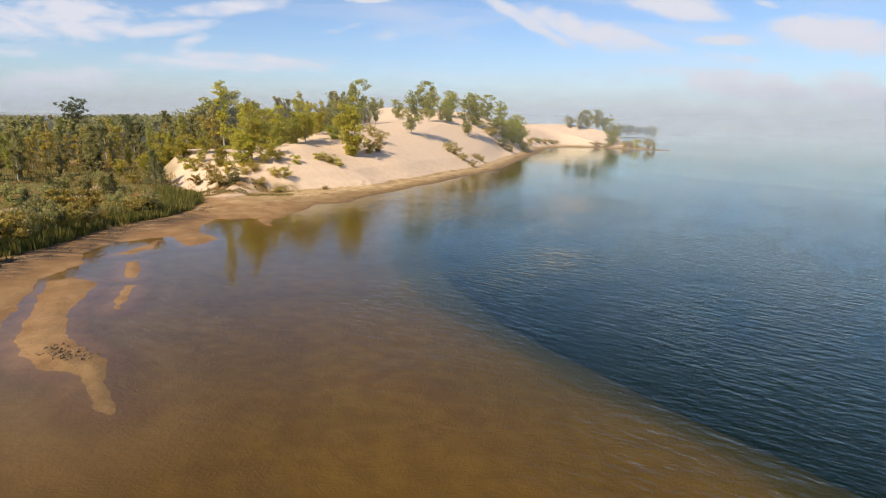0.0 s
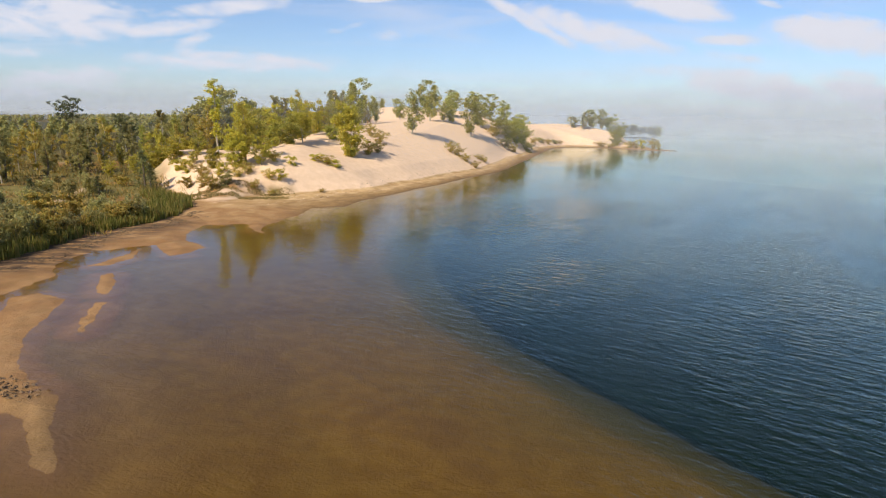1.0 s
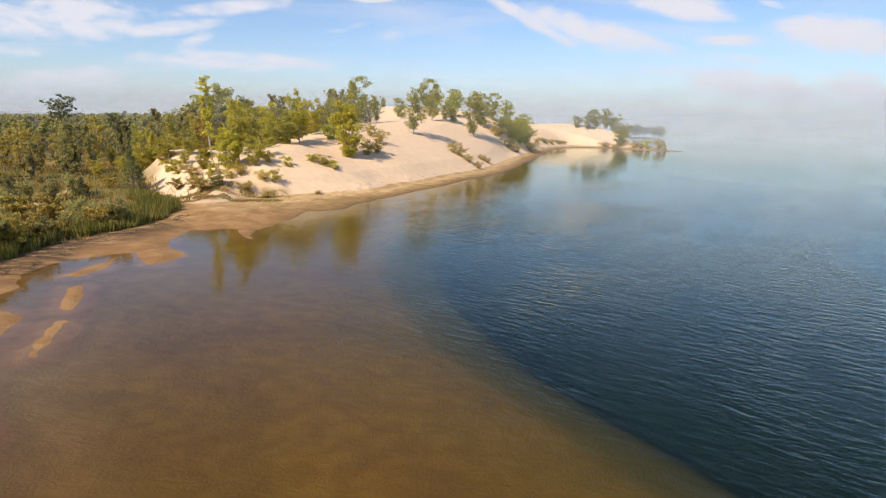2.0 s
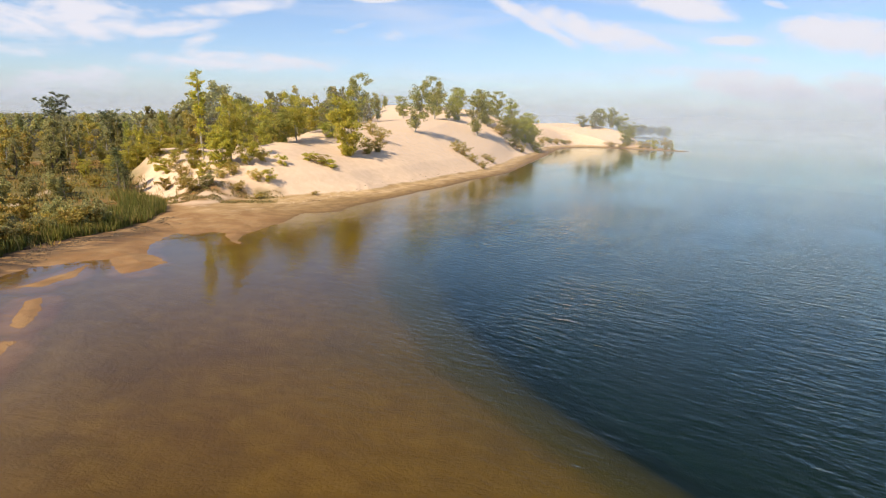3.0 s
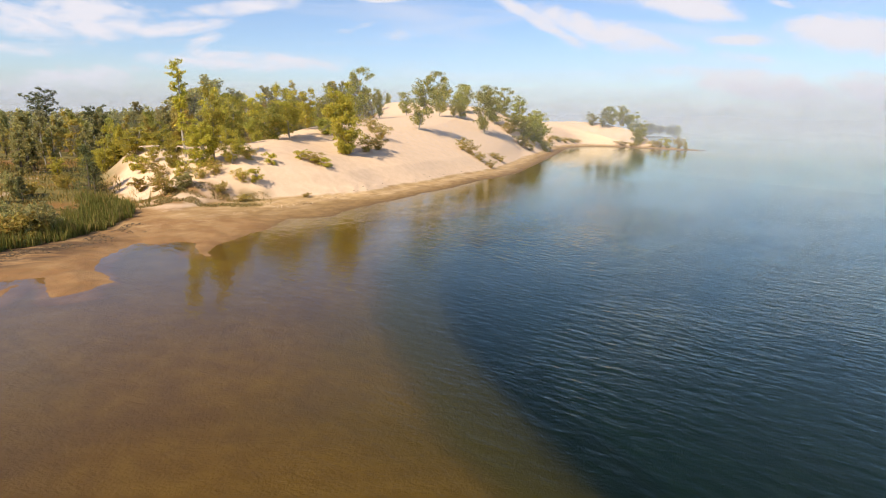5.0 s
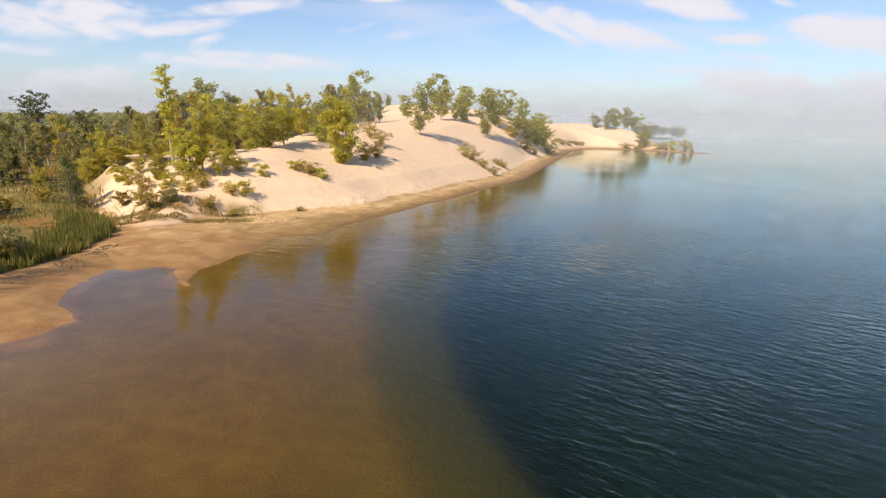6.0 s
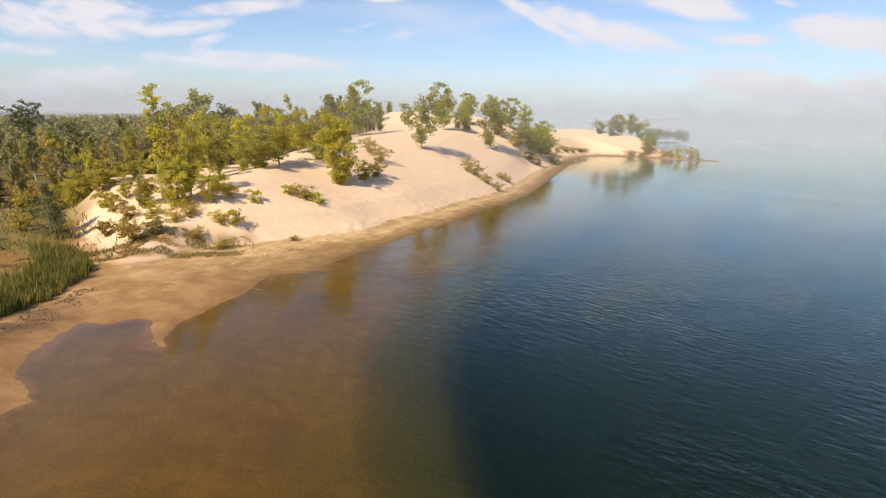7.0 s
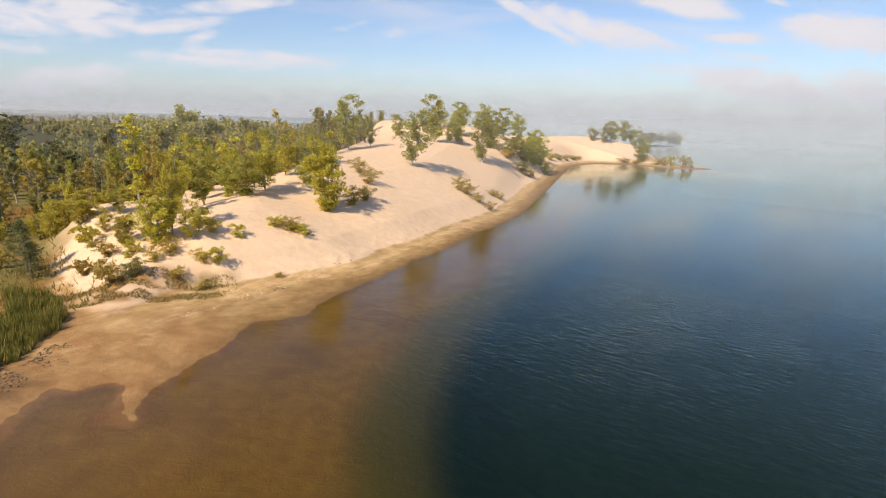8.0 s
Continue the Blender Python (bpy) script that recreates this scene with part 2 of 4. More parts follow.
def inside_distance(x, y, outline):
    """Metres from an outline, above 0 inside it."""
    pts = np.array(outline, float)
    d2, inside = np.full(x.shape, 1e12), np.zeros(x.shape, bool)
    for (ax, ay), (bx, by) in zip(pts, np.roll(pts, -1, 0)):
        ex, ey = bx - ax, by - ay
        k = np.clip(((x - ax) * ex + (y - ay) * ey) / (ex * ex + ey * ey), 0, 1)
        d2 = np.minimum(d2, (x - ax - k * ex) ** 2 + (y - ay - k * ey) ** 2)
        if ey:
            inside ^= ((ay > y) != (by > y)) & (x < ax + (y - ay) / ey * ex)
    return np.where(inside, 1, -1) * np.sqrt(d2)


def shore_distance(x, y):
    """Metres from the water's edge, above 0 on the land."""
    return inside_distance(x, y, SHORE)


def smooth(a, b, v):
    k = np.clip((v - a) / (b - a), 0, 1)
    return k * k * (3 - 2 * k)


def waves(x, y, size, seed):
    """Uneven ground: a few crossing swells of about that length, between -1 and 1."""
    r, out = random.Random(seed), 0
    for k in range(7):
        a, s = r.uniform(0, 6.28), size * r.uniform(0.6, 1.6)
        out = out + np.sin((x * math.cos(a) + y * math.sin(a)) * 6.28 / s + r.uniform(0, 6.28) + 1.3 * np.sin((x * math.sin(a) - y * math.cos(a)) * 3.1 / s))
    return out / 4.5


def mound(x, y, cx, cy, rx, ry, turn, h):
    a = radians(turn)
    u, v = (x - cx) * math.cos(a) + (y - cy) * math.sin(a), (y - cy) * math.cos(a) - (x - cx) * math.sin(a)
    return h * np.exp(-((u / rx) ** 2 + (v / ry) ** 2))


DROP = [(10.9, -60), (10.4, 0), (8.9, 4.2), (6.2, 7.8), (4.2, 11.0), (2.0, 14.5), (0.6, 18.5), (-0.5, 22), (-1.2, 28), (-0.8, 33), (0.6, 39), (4.2, 46), (8, 53), (12, 60), (17, 72), (23, 92), (31, 116), (40, 126), (52, 122), (90, 130)]


def dune_part(x, y):
    """1 on the dunes, 0 on the marsh side."""
    side = ((x + 28.5) * 0.72 + (y - 49) * 0.69)
    return smooth(-1.2, 3.0, side) * smooth(-29.5, -25.0, x - 0.16 * (y - 48))


def height(x, y):
    x, y = np.asarray(x, float), np.asarray(y, float)
    plain = shore_distance(x, y)
    edge = plain + (0.15 * waves(x, y, 2.2, 5) + 0.08 * waves(x, y, 0.9, 6)) * smooth(3.0, 0.5, np.abs(plain))
    land = np.maximum(edge, 0)
    dune = dune_part(x, y)
    inland = np.maximum(land - 4.7 * smooth(46, 37, y) * smooth(-22, -12, x) - 2.6 * smooth(78, 104, y), 0)
    rise = np.interp(inland, [0, 2.5, 4, 5, 7, 9, 13, 20, 30, 60, 120], [0, 0.18, 0.95, 1.6, 2.35, 3.0, 4.2, 5.0, 5.0, 4.2, 2.5])
    rise = rise * (0.52 + 0.48 * smooth(-21, -12.5, x))
    flat = np.interp(land, [0, 3, 6, 9, 40, 200], [0, 0.08, 0.15, 0.3, 0.9, 1.6])
    z = 0.05 * np.minimum(land, 1) + 0.03 * np.minimum(land - inland, land) + dune * rise + (1 - dune) * flat
    z = z + smooth(1.5, 7, land) * dune * (mound(x, y, 9, 113, 13, 16, 15, 3.6) + mound(x, y, -2, 92, 10, 14, 0, 1.0) + mound(x, y, -12, 126, 14, 12, 0, 3.4) + mound(x, y, -23, 50, 4.5, 3.5, 40, 0.5) + mound(x, y, -13, 54, 5, 4, 20, -0.35) + mound(x, y, 25, 138, 7, 8, 0, 2.2) + mound(x, y, 38, 154, 15, 9, 0, 1.5))
    z = z + smooth(3, 9, land) * (0.12 * waves(x, y, 15, 2) + 0.012 * waves(x, y, 3.4, 3))
    z = z + 0.012 * waves(x, y, 1.1, 8) * smooth(0.2, 2, land)
    # trodden line where the wet beach meets the dry sand
    z = z + 0.035 * waves(x, y, 0.9, 43) * np.exp(-((land - 3.3 - 0.5 * waves(x, y, 7, 44)) / 0.55) ** 2) * dune
    # under water: a shallow shelf, then the drop
    deep = np.maximum(-edge, 0)
    px = np.interp(y, [p[1] for p in DROP], [p[0] for p in DROP])
    past = (x - px + 1.25) * 0.8
    past = np.where(y > 128, np.maximum(deep - 6, 0), past)
    shelf = -np.minimum(0.03 + 0.05 * deep, 0.5) + 0.03 * waves(x, y, 5, 4)
    shelf = np.where(deep < 0.3, shelf * deep / 0.3, shelf)
    pit = -np.interp(past, [-4.6, -0.8, 1.5, 4.6, 12, 60], [0, 0.22, 0.9, 2.9, 5.0, 9.0])
    bar = np.full(x.shape, -9.0)
    for outline in BARS:
        d = inside_distance(x, y, outline) + 0.07 * waves(x, y, 1.7, 9) + 0.05 * waves(x, y, 0.55, 10)
        bar = np.maximum(bar, np.interp(d, [-5.5, -5, -1.5, -0.4, 0, 0.35, 1.2], [-19, -0.56, -0.12, -0.035, 0, 0.04, 0.10]))
    # trodden patch on the long bar
    tread = mound(x, y, -10.0, 7.6, 0.9, 0.5, -20, 1.0)
    bar = bar + tread * 0.07 * waves(x, y, 0.5, 41) + 0.004 * waves(x, y, 0.9, 42)
    bar = np.clip(bar, -9, 0.2)
    islet = np.maximum(mound(x, y, 82, 235, 15, 6, 0, 2.2), mound(x, y, 112, 290, 10, 6, 0, 2.2)) - 0.6
    return np.where(edge > 0, z, np.maximum(np.maximum(shelf + pit, bar), np.where(islet > -0.5, islet, -99)))


def spaced(stops):
    """Grid lines from stops of (place, spacing up to the next stop)."""
    out = []
    for (a, s), (b, _) in zip(stops, stops[1:]):
        out += list(np.linspace(a, b, max(1, round((b - a) / s)), endpoint=False))
    return np.array(out + [stops[-1][0]])


def sheet(name, xs, ys, z):
    nx, ny = len(xs), len(ys)
    gx, gy = np.meshgrid(xs, ys)
    co = np.stack([gx, gy, z(gx, gy)], -1).reshape(-1, 3)
    k = np.arange(nx * ny).reshape(ny, nx)
    quads = np.stack([k[:-1, :-1], k[:-1, 1:], k[1:, 1:], k[1:, :-1]], -1).reshape(-1, 4)
    me = bpy.data.meshes.new(name)
    me.from_pydata(co.tolist(), [], quads.tolist())
    me.polygons.foreach_set("use_smooth", np.ones(len(quads), bool))
    return me, co


xs = spaced([(-2400, 400), (-400, 60), (-160, 8), (-80, 1.2), (-30, 0.3), (-19, 0.11), (-6, 0.22), (2, 0.5), (30, 1.0), (66, 6), (120, 40), (400, 400), (2400, 1)])
ys = spaced([(-400, 60), (-60, 8), (-8, 0.5), (3, 0.12), (34, 0.2), (46, 0.35), (80, 0.6), (160, 3), (220, 20), (400, 200), (2600, 1)])
me, co = sheet("ground", xs, ys, height)
X, Y, Z = co.T
off = shore_distance(X, Y)
dunes = dune_part(X, Y)
turf = (1 - dunes) * smooth(1.2, 3.0, off + 0.8 * waves(X, Y, 3, 21))
reed_line = np.interp(Y, [8, 17.4, 20.4, 24.8, 27.8, 31.2, 34.7, 38, 44], [-19.4, -19.2, -18.65, -18.4, -16.9, -16.5, -17.3, -20.5, -24])
turf = turf * smooth(0.4, -0.6, X - reed_line + 0.4 * waves(X, Y, 2.4, 25))
turf = np.maximum(turf, dunes * smooth(24, 34, off + 6 * waves(X, Y, 9, 23)) * (X < -14))
foot_line = np.interp(X, [-22, -19.6, -17.2, -13.4, -11.4, -8], [36.2, 36.9, 38.2, 39.7, 40.8, 42.4])
turf = np.maximum(turf, 0.9 * smooth(1.3, 0.3, np.minimum(np.abs(Y - foot_line - 0.35 * waves(X, X, 3.1, 35)), np.abs(Y - foot_line + 1.5 - 0.3 * waves(X, X, 2.7, 34)) * 1.5)) * smooth(-11.2, -12.8, X) * smooth(-22.5, -20, X) * (0.35 + 0.65 * smooth(-0.3, 0.3, waves(X, Y, 1.9, 38))))
track = np.abs(X - np.interp(Y, [24, 29, 31, 34, 40, 47, 52, 60], [-27.5, -26.6, -26.2, -26.3, -28.0, -31.5, -35, -44]))
turf = turf * (1 - 0.6 * smooth(0.4, 0.1, track + 0.15 * waves(X, Y, 2, 39)) * (Y > 20) * (Y < 60) * (X < -23))
litter = smooth(42, 60, off + 5 * waves(X, Y, 14, 24)) * smooth(10, -10, X - (Y - 110) * 0.3)
rust = smooth(-21, -17, X) * smooth(-7.0, -11.5, X + 0.8 * waves(X, Y, 3, 48)) * smooth(38.5, 32.5, Y + 1.2 * waves(X, Y, 4, 49)) * (Z > -0.05) * 0.9
# band of darker sand along the foot of the reeds
bank_dark = smooth(-1.6, -0.6, X - reed_line) * smooth(3.3, 1.5, X - reed_line + 0.7 * waves(X, Y, 3.3, 45)) * smooth(31, 26, Y) * (Z > -0.03)
paint = me.color_attributes.new("cover", "FLOAT_COLOR", "POINT")
paint.data.foreach_set("color", np.stack([turf, litter, rust, np.ones_like(X)], -1).ravel())
me.attributes.new("bank_dark", "FLOAT", "POINT").data.foreach_set("value", bank_dark)
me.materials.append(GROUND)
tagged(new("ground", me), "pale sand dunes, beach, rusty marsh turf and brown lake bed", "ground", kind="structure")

wx = spaced([(-60, 3), (-22, 0.3), (-4, 0.5), (12, 3), (90, 40), (400, 400), (2400, 1)])
wy = spaced([(-400, 60), (-30, 2), (0, 0.3), (48, 0.8), (80, 2), (150, 20), (400, 200), (2600, 1)])
me, co = sheet("water", wx, wy, lambda a, b: 0 * a)
out = -shore_distance(co[:, 0], co[:, 1])
calm = np.maximum.reduce([smooth(9, 1.0, out) * 0.42, smooth(22, 70, co[:, 1]) * 0.82, smooth(3, -5, co[:, 0]) * smooth(45, 30, co[:, 1]) * 0.72])
me.attributes.new("calm", "FLOAT", "POINT").data.foreach_set("value", calm)
me.attributes.new("depth", "FLOAT", "POINT").data.foreach_set("value", np.maximum(-height(co[:, 0], co[:, 1]), 0))
me.materials.append(WATER)
tagged(new("water", me), "calm clear brown lake water with fine ripples", "water", kind="structure")

# ---- plants ----
def leaf_stuff(name, dark, light, yellow, share=0.2, through=0.35):
    """Leaves: each its own tint between dark and light, some turned yellow; they let part of the sun through."""
    m, t = material(name)
    one = t.n("ShaderNodeNewGeometry").outputs["Random Per Island"]
    tree = t.n("ShaderNodeObjectInfo").outputs["Random"]
    col = t.mix(one, dark, light)
    pick = t.math("FRACT", t.math("MULTIPLY", one, 7.31))
    col = t.mix(t.ramp(pick, 1 - share - 0.15, 1 - share + 0.1), col, yellow)
    col = t.n("ShaderNodeHueSaturation", {"Hue": t.ramp(tree, 0, 1, 0.492, 0.508, False), "Saturation": 1.0, "Value": t.ramp(tree, 0, 1, 0.8, 1.2, False), "Color": col}).outputs[0]
    a = t.n("ShaderNodeBsdfPrincipled", {"Base Color": col, "Roughness": 0.55, "Specular IOR Level": 0.3}).outputs[0]
    b = t.n("ShaderNodeBsdfTranslucent", {"Color": col}).outputs[0]
    both = t.n("ShaderNodeMixShader", {0: through, 1: a, 2: b}).outputs[0]
    t.t.links.new(both, t.n("ShaderNodeOutputMaterial").inputs[0])
    return m


def bark_stuff(name, a, b):
    m, t = material(name)
    pos = t.n("ShaderNodeTexCoord").outputs["Object"]
    v = t.noise(t.mapped(pos, scale=(9, 9, 2.5)), 1.0, 5, 0.65)
    return finish(m, t, Base_Color=t.mix(t.ramp(v, 0.35, 0.65), a, b), Roughness=0.85, Normal=bump(t, v, 0.7, 0.03))


POPLAR_LEAF = leaf_stuff("poplar_leaf", (0.345, 0.328, 0.05), (0.60, 0.53, 0.088), (0.74, 0.56, 0.085), 0.12, 0.48)
GREEN_LEAF = leaf_stuff("green_leaf", (0.25, 0.275, 0.06), (0.49, 0.475, 0.105), (0.64, 0.50, 0.10), 0.14, 0.50)
WOOD_LEAF = leaf_stuff("forest_leaf", (0.235, 0.23, 0.085), (0.47, 0.43, 0.16), (0.44, 0.33, 0.11), 0.14, 0.45)
GREY_LEAF = leaf_stuff("grey_leaf", (0.21, 0.20, 0.11), (0.38, 0.34, 0.185), (0.34, 0.27, 0.13), 0.12, 0.42)
NEEDLE = leaf_stuff("juniper_needle", (0.085, 0.108, 0.04), (0.18, 0.195, 0.07), (0.22, 0.17, 0.06), 0.12, 0.3)
SCRUB_LEAF = leaf_stuff("scrub_leaf", (0.33, 0.285, 0.062), (0.54, 0.43, 0.10), (0.64, 0.43, 0.11), 0.22, 0.45)
REED_LEAF = leaf_stuff("reed_leaf", (0.15, 0.165, 0.034), (0.30, 0.30, 0.062), (0.44, 0.34, 0.10), 0.2, 0.45)
TURF_LEAF = leaf_stuff("turf_leaf", (0.22, 0.195, 0.055), (0.37, 0.30, 0.085), (0.48, 0.31, 0.085), 0.25, 0.45)
TURF_GREEN = leaf_stuff("foot_grass", (0.27, 0.23, 0.08), (0.45, 0.37, 0.13), (0.52, 0.38, 0.15), 0.25, 0.4)
PALE_BARK = bark_stuff("pale_bark", (0.30, 0.27, 0.21), (0.46, 0.43, 0.35))
BROWN_BARK = bark_stuff("brown_bark", (0.10, 0.075, 0.05), (0.19, 0.15, 0.11))


def tube(verts, faces, path, r0, r1, sides=5):
    path = [Vector(p) for p in path]
    start = len(verts)
    for k, p in enumerate(path):
        way = (path[min(k + 1, len(path) - 1)] - path[max(k - 1, 0)]).normalized()
        a = way.orthogonal().normalized()
        b = way.cross(a)
        r = r0 + (r1 - r0) * k / (len(path) - 1)
        for j in range(sides):
            q = 6.2832 * j / sides
            verts.append(p + (a * math.cos(q) + b * math.sin(q)) * r)
    for k in range(len(path) - 1):
        for j in range(sides):
            i, n = start + k * sides + j, start + k * sides + (j + 1) % sides
            faces.append((i, n, n + sides, i + sides))


def blades(name, centre, size, rng, slim=0.62, droop=0.0, corners=4):
    """One small leaf with four (or three) corners at every centre, each turned its own way."""
    n = len(centre)
    a = rng.normal(size=(n, 3))
    a[:, 2] = a[:, 2] * 0.8 - droop
    a /= np.linalg.norm(a, axis=1, keepdims=True)
    b = np.cross(a, rng.normal(size=(n, 3)))
    b /= np.linalg.norm(b, axis=1, keepdims=True)
    s = (size * rng.uniform(0.6, 1.3, n))[:, None]
    co = np.stack([centre - a * s, centre + b * s * slim, centre + a * s, centre - b * s * slim], 1)
    if corners == 3:
        co = np.stack([centre - a * s, centre + b * s, centre + a * s * 0.5 - b * s * 0.7], 1)
    co = co.reshape(-1, 3)
    me = bpy.data.meshes.new(name)
    me.from_pydata(co.tolist(), [], np.arange(corners * n).reshape(-1, corners).tolist())
    return me


def part(name, me, mat, parent, label=""):
    me.materials.append(mat)
    ob = new(name, me)
    ob.parent = parent
    return tagged(ob, label)


def wood_mesh(name, verts, faces):
    me = bpy.data.meshes.new(name)
    me.from_pydata([tuple(v) for v in verts], [], faces)
    me.polygons.foreach_set("use_smooth", [True] * len(faces))
    return me


def puff(rng, n):
    """Points spread through a ball, thicker towards its shell."""
    v = rng.normal(size=(n, 3))
    return v / np.linalg.norm(v, axis=1, keepdims=True) * (rng.random((n, 1)) ** 0.45)


def grow(name, seed, h, wide, low, stems, limbs, leaves, leaf, mats, label, category, group, fan=0.12, fat=0.030, clump=0.30, high=0.55, gaps=0.0, tip=0.4, corners=4, up=0.0):
    """A broad-leaved tree or shrub: tapered stems, limbs, and a crown of leaves in loose tufts.
    wide: the crown's half width; low: where it begins, as a share of h; high: where it is widest; gaps: share of tufts left bare."""
    r, rng = random.Random(seed), np.random.default_rng(seed)
    verts, faces, tufts = [], [], []
    for k in range(stems):
        a, lean = r.uniform(0, 6.28), (0 if stems == 1 else fan) * r.uniform(0.5, 1.3)
        top = h * (1 if k == 0 else r.uniform(0.6, 0.95))
        way = Vector((math.cos(a) * lean, math.sin(a) * lean, 1))
        bend = Vector((r.uniform(-0.05, 0.05), r.uniform(-0.05, 0.05), 0)) * h
        path = [way * (top * f) + bend * math.sin(f * 3.14) + Vector((r.uniform(-1, 1), r.uniform(-1, 1), 0)) * 0.008 * h * (f > 0) for f in np.linspace(0, 1, 7)]
        path[0] = Vector((path[0].x, path[0].y, -0.15))
        rad = fat * h * (0.6 if stems > 1 else 1) * r.uniform(0.7, 1.1) / max(1, stems ** 0.35)
        tube(verts, faces, path, rad, rad * 0.15, 6)
        for j in range(max(2, limbs // stems)):
            f = low + (0.98 - low) * (j + r.random()) / max(2, limbs // stems)
            spread = (1 - abs(f - high) / (high - low + 0.05)) if f < high else (1 - ((f - high) / (1.05 - high)) ** 2)
            out = wide * (0.25 + 0.75 * max(0, spread)) * r.uniform(0.55, 1.15)
            i = min(5, int(f * 6))
            p = path[i].lerp(path[i + 1], f * 6 - i)
            b = r.uniform(0, 6.28)
            rise = r.uniform(0.1, 0.7) * out + up * r.uniform(0.5, 1.2) * out
            end = p + Vector((math.cos(b) * out, math.sin(b) * out, rise))
            mid = p.lerp(end, 0.5) + Vector((r.uniform(-0.1, 0.1), r.uniform(-0.1, 0.1), 0.08)) * out
            tube(verts, faces, [p, mid, end], rad * 0.38 * (1.1 - f), rad * 0.06, 4)
            if r.random() > gaps:
                tufts += [(end, 1.0), (mid.lerp(end, 0.4), 0.8), (mid, 0.5)]
                tufts.append((end + Vector((r.uniform(-1, 1), r.uniform(-1, 1), r.uniform(-0.6, 0.8))) * clump * wide * 1.3, 0.7))
        tufts.append((path[-1], tip))
    weight = np.array([w * r.uniform(0.5, 1.5) for _, w in tufts])
    count = np.maximum(1, (weight / weight.sum() * leaves).astype(int))
    mid = np.repeat(np.array([tuple(p) for p, _ in tufts]), count, 0)
    size = np.repeat(np.sqrt(weight), count)[:, None] * clump * wide
    centre = mid + puff(rng, len(mid)) * size * (1.0, 1.0, 0.8)
    centre[:, 2] = np.maximum(centre[:, 2], 0.03)
    ob = new(name)
    tagged(ob, label, category, group)
    part("trunk" if h > 2.2 else "stem", wood_mesh("trunk", verts, faces), mats[1], ob)
    part("crown" if h > 2.2 else "foliage", blades("crown", centre, leaf, rng, corners=corners), mats[0], ob)
    return ob


def conifer(name, seed, h, wide, leaves, label, group):
    r, rng = random.Random(seed), np.random.default_rng(seed)
    verts, faces, pts = [], [], []
    tube(verts, faces, [(0, 0, -0.1), (0.02, 0, h * 0.5), (0, 0.01, h)], 0.03 * h, 0.004, 6)
    for k in range(46):
        f = 0.05 + 0.9 * (k + r.random()) / 46
        out, b = wide * (1.05 - f) * r.uniform(0.6, 1.15), r.uniform(0, 6.28)
        p, e = Vector((0, 0, f * h)), Vector((math.cos(b) * out, math.sin(b) * out, f * h + out * r.uniform(-0.05, 0.5)))
        tube(verts, faces, [p, p.lerp(e, 0.5), e], 0.008 * h, 0.002, 4)
        pts += [p.lerp(e, q) for q in (0.35, 0.6, 0.8, 1.0)]
    mid = np.repeat(np.array([tuple(p) for p in pts]), leaves // len(pts), 0)
    centre = mid + rng.normal(size=mid.shape) * wide * 0.10
    ob = tagged(new(name), label, "conifer", group)
    part("trunk", wood_mesh("trunk", verts, faces), BROWN_BARK, ob)
    part("crown", blades("crown", centre, 0.05 * h / 3, rng, 0.35), NEEDLE, ob)
    return ob


def stand(model, x, y, h, w, turn, used):
    """Sets the model itself the first time, then copies, at the ground, with that height and crown width."""
    h0, w0 = SIZES[model.name]
    m = Matrix.LocRotScale((x, y, float(height(x, y)) - 0.04), Euler((0, 0, turn)), (w / w0, w / w0, h / h0))
    if model.name in used:
        return copy_thing(model, m @ Matrix.Diagonal((*model.scale, 1)).inverted())
    used.add(model.name)
    model.matrix_basis = m
    return model


SIZES, USED = {}, set()


def keep(ob, h, w):
    SIZES[ob.name] = (h, w)
    return ob


GOLD = "golden green poplar with pale trunk rooted in dune sand"
POPLARS = [
    keep(grow("poplar_tree", 11, 6, 1.5, 0.07, 2, 50, 4600, 0.10, (POPLAR_LEAF, PALE_BARK), GOLD, "poplar tree", "dune poplars", gaps=0.18, clump=0.28), 6, 3.6),
    keep(grow("poplar_tree", 12, 6, 1.7, 0.12, 2, 46, 4800, 0.10, (POPLAR_LEAF, PALE_BARK), GOLD, "poplar tree", "dune poplars", fan=0.14, gaps=0.18, clump=0.28), 6, 4.2),
    keep(grow("poplar_tree", 13, 6, 1.6, 0.15, 2, 48, 4800, 0.105, (GREEN_LEAF, PALE_BARK), "green poplar with several pale stems on the sand", "poplar tree", "dune poplars", gaps=0.2, clump=0.28), 6, 3.8),
    keep(grow("poplar_tree", 14, 6, 1.8, 0.13, 3, 50, 5000, 0.105, (GREEN_LEAF, PALE_BARK), "green poplar with several pale stems on the sand", "poplar tree", "dune poplars", fan=0.16, gaps=0.08, clump=0.28), 6, 4.4),
]
THICKET = keep(grow("poplar_thicket", 21, 6, 1.6, 0.03, 9, 96, 10500, 0.095, (POPLAR_LEAF, PALE_BARK), "dense many-stemmed golden poplar growing out of the sand", "poplar tree", "dune poplars", fan=0.17, fat=0.016, clump=0.23, high=0.42, gaps=0.04), 6, 4.3)
BUSHY = keep(grow("poplar_thicket", 22, 6, 2.0, 0.02, 7, 80, 7400, 0.10, (GREEN_LEAF, PALE_BARK), "dense bushy green poplar reaching down to the sand", "poplar tree", "dune poplars", fan=0.22, fat=0.016, clump=0.22, high=0.45, gaps=0.1), 6, 5.0)
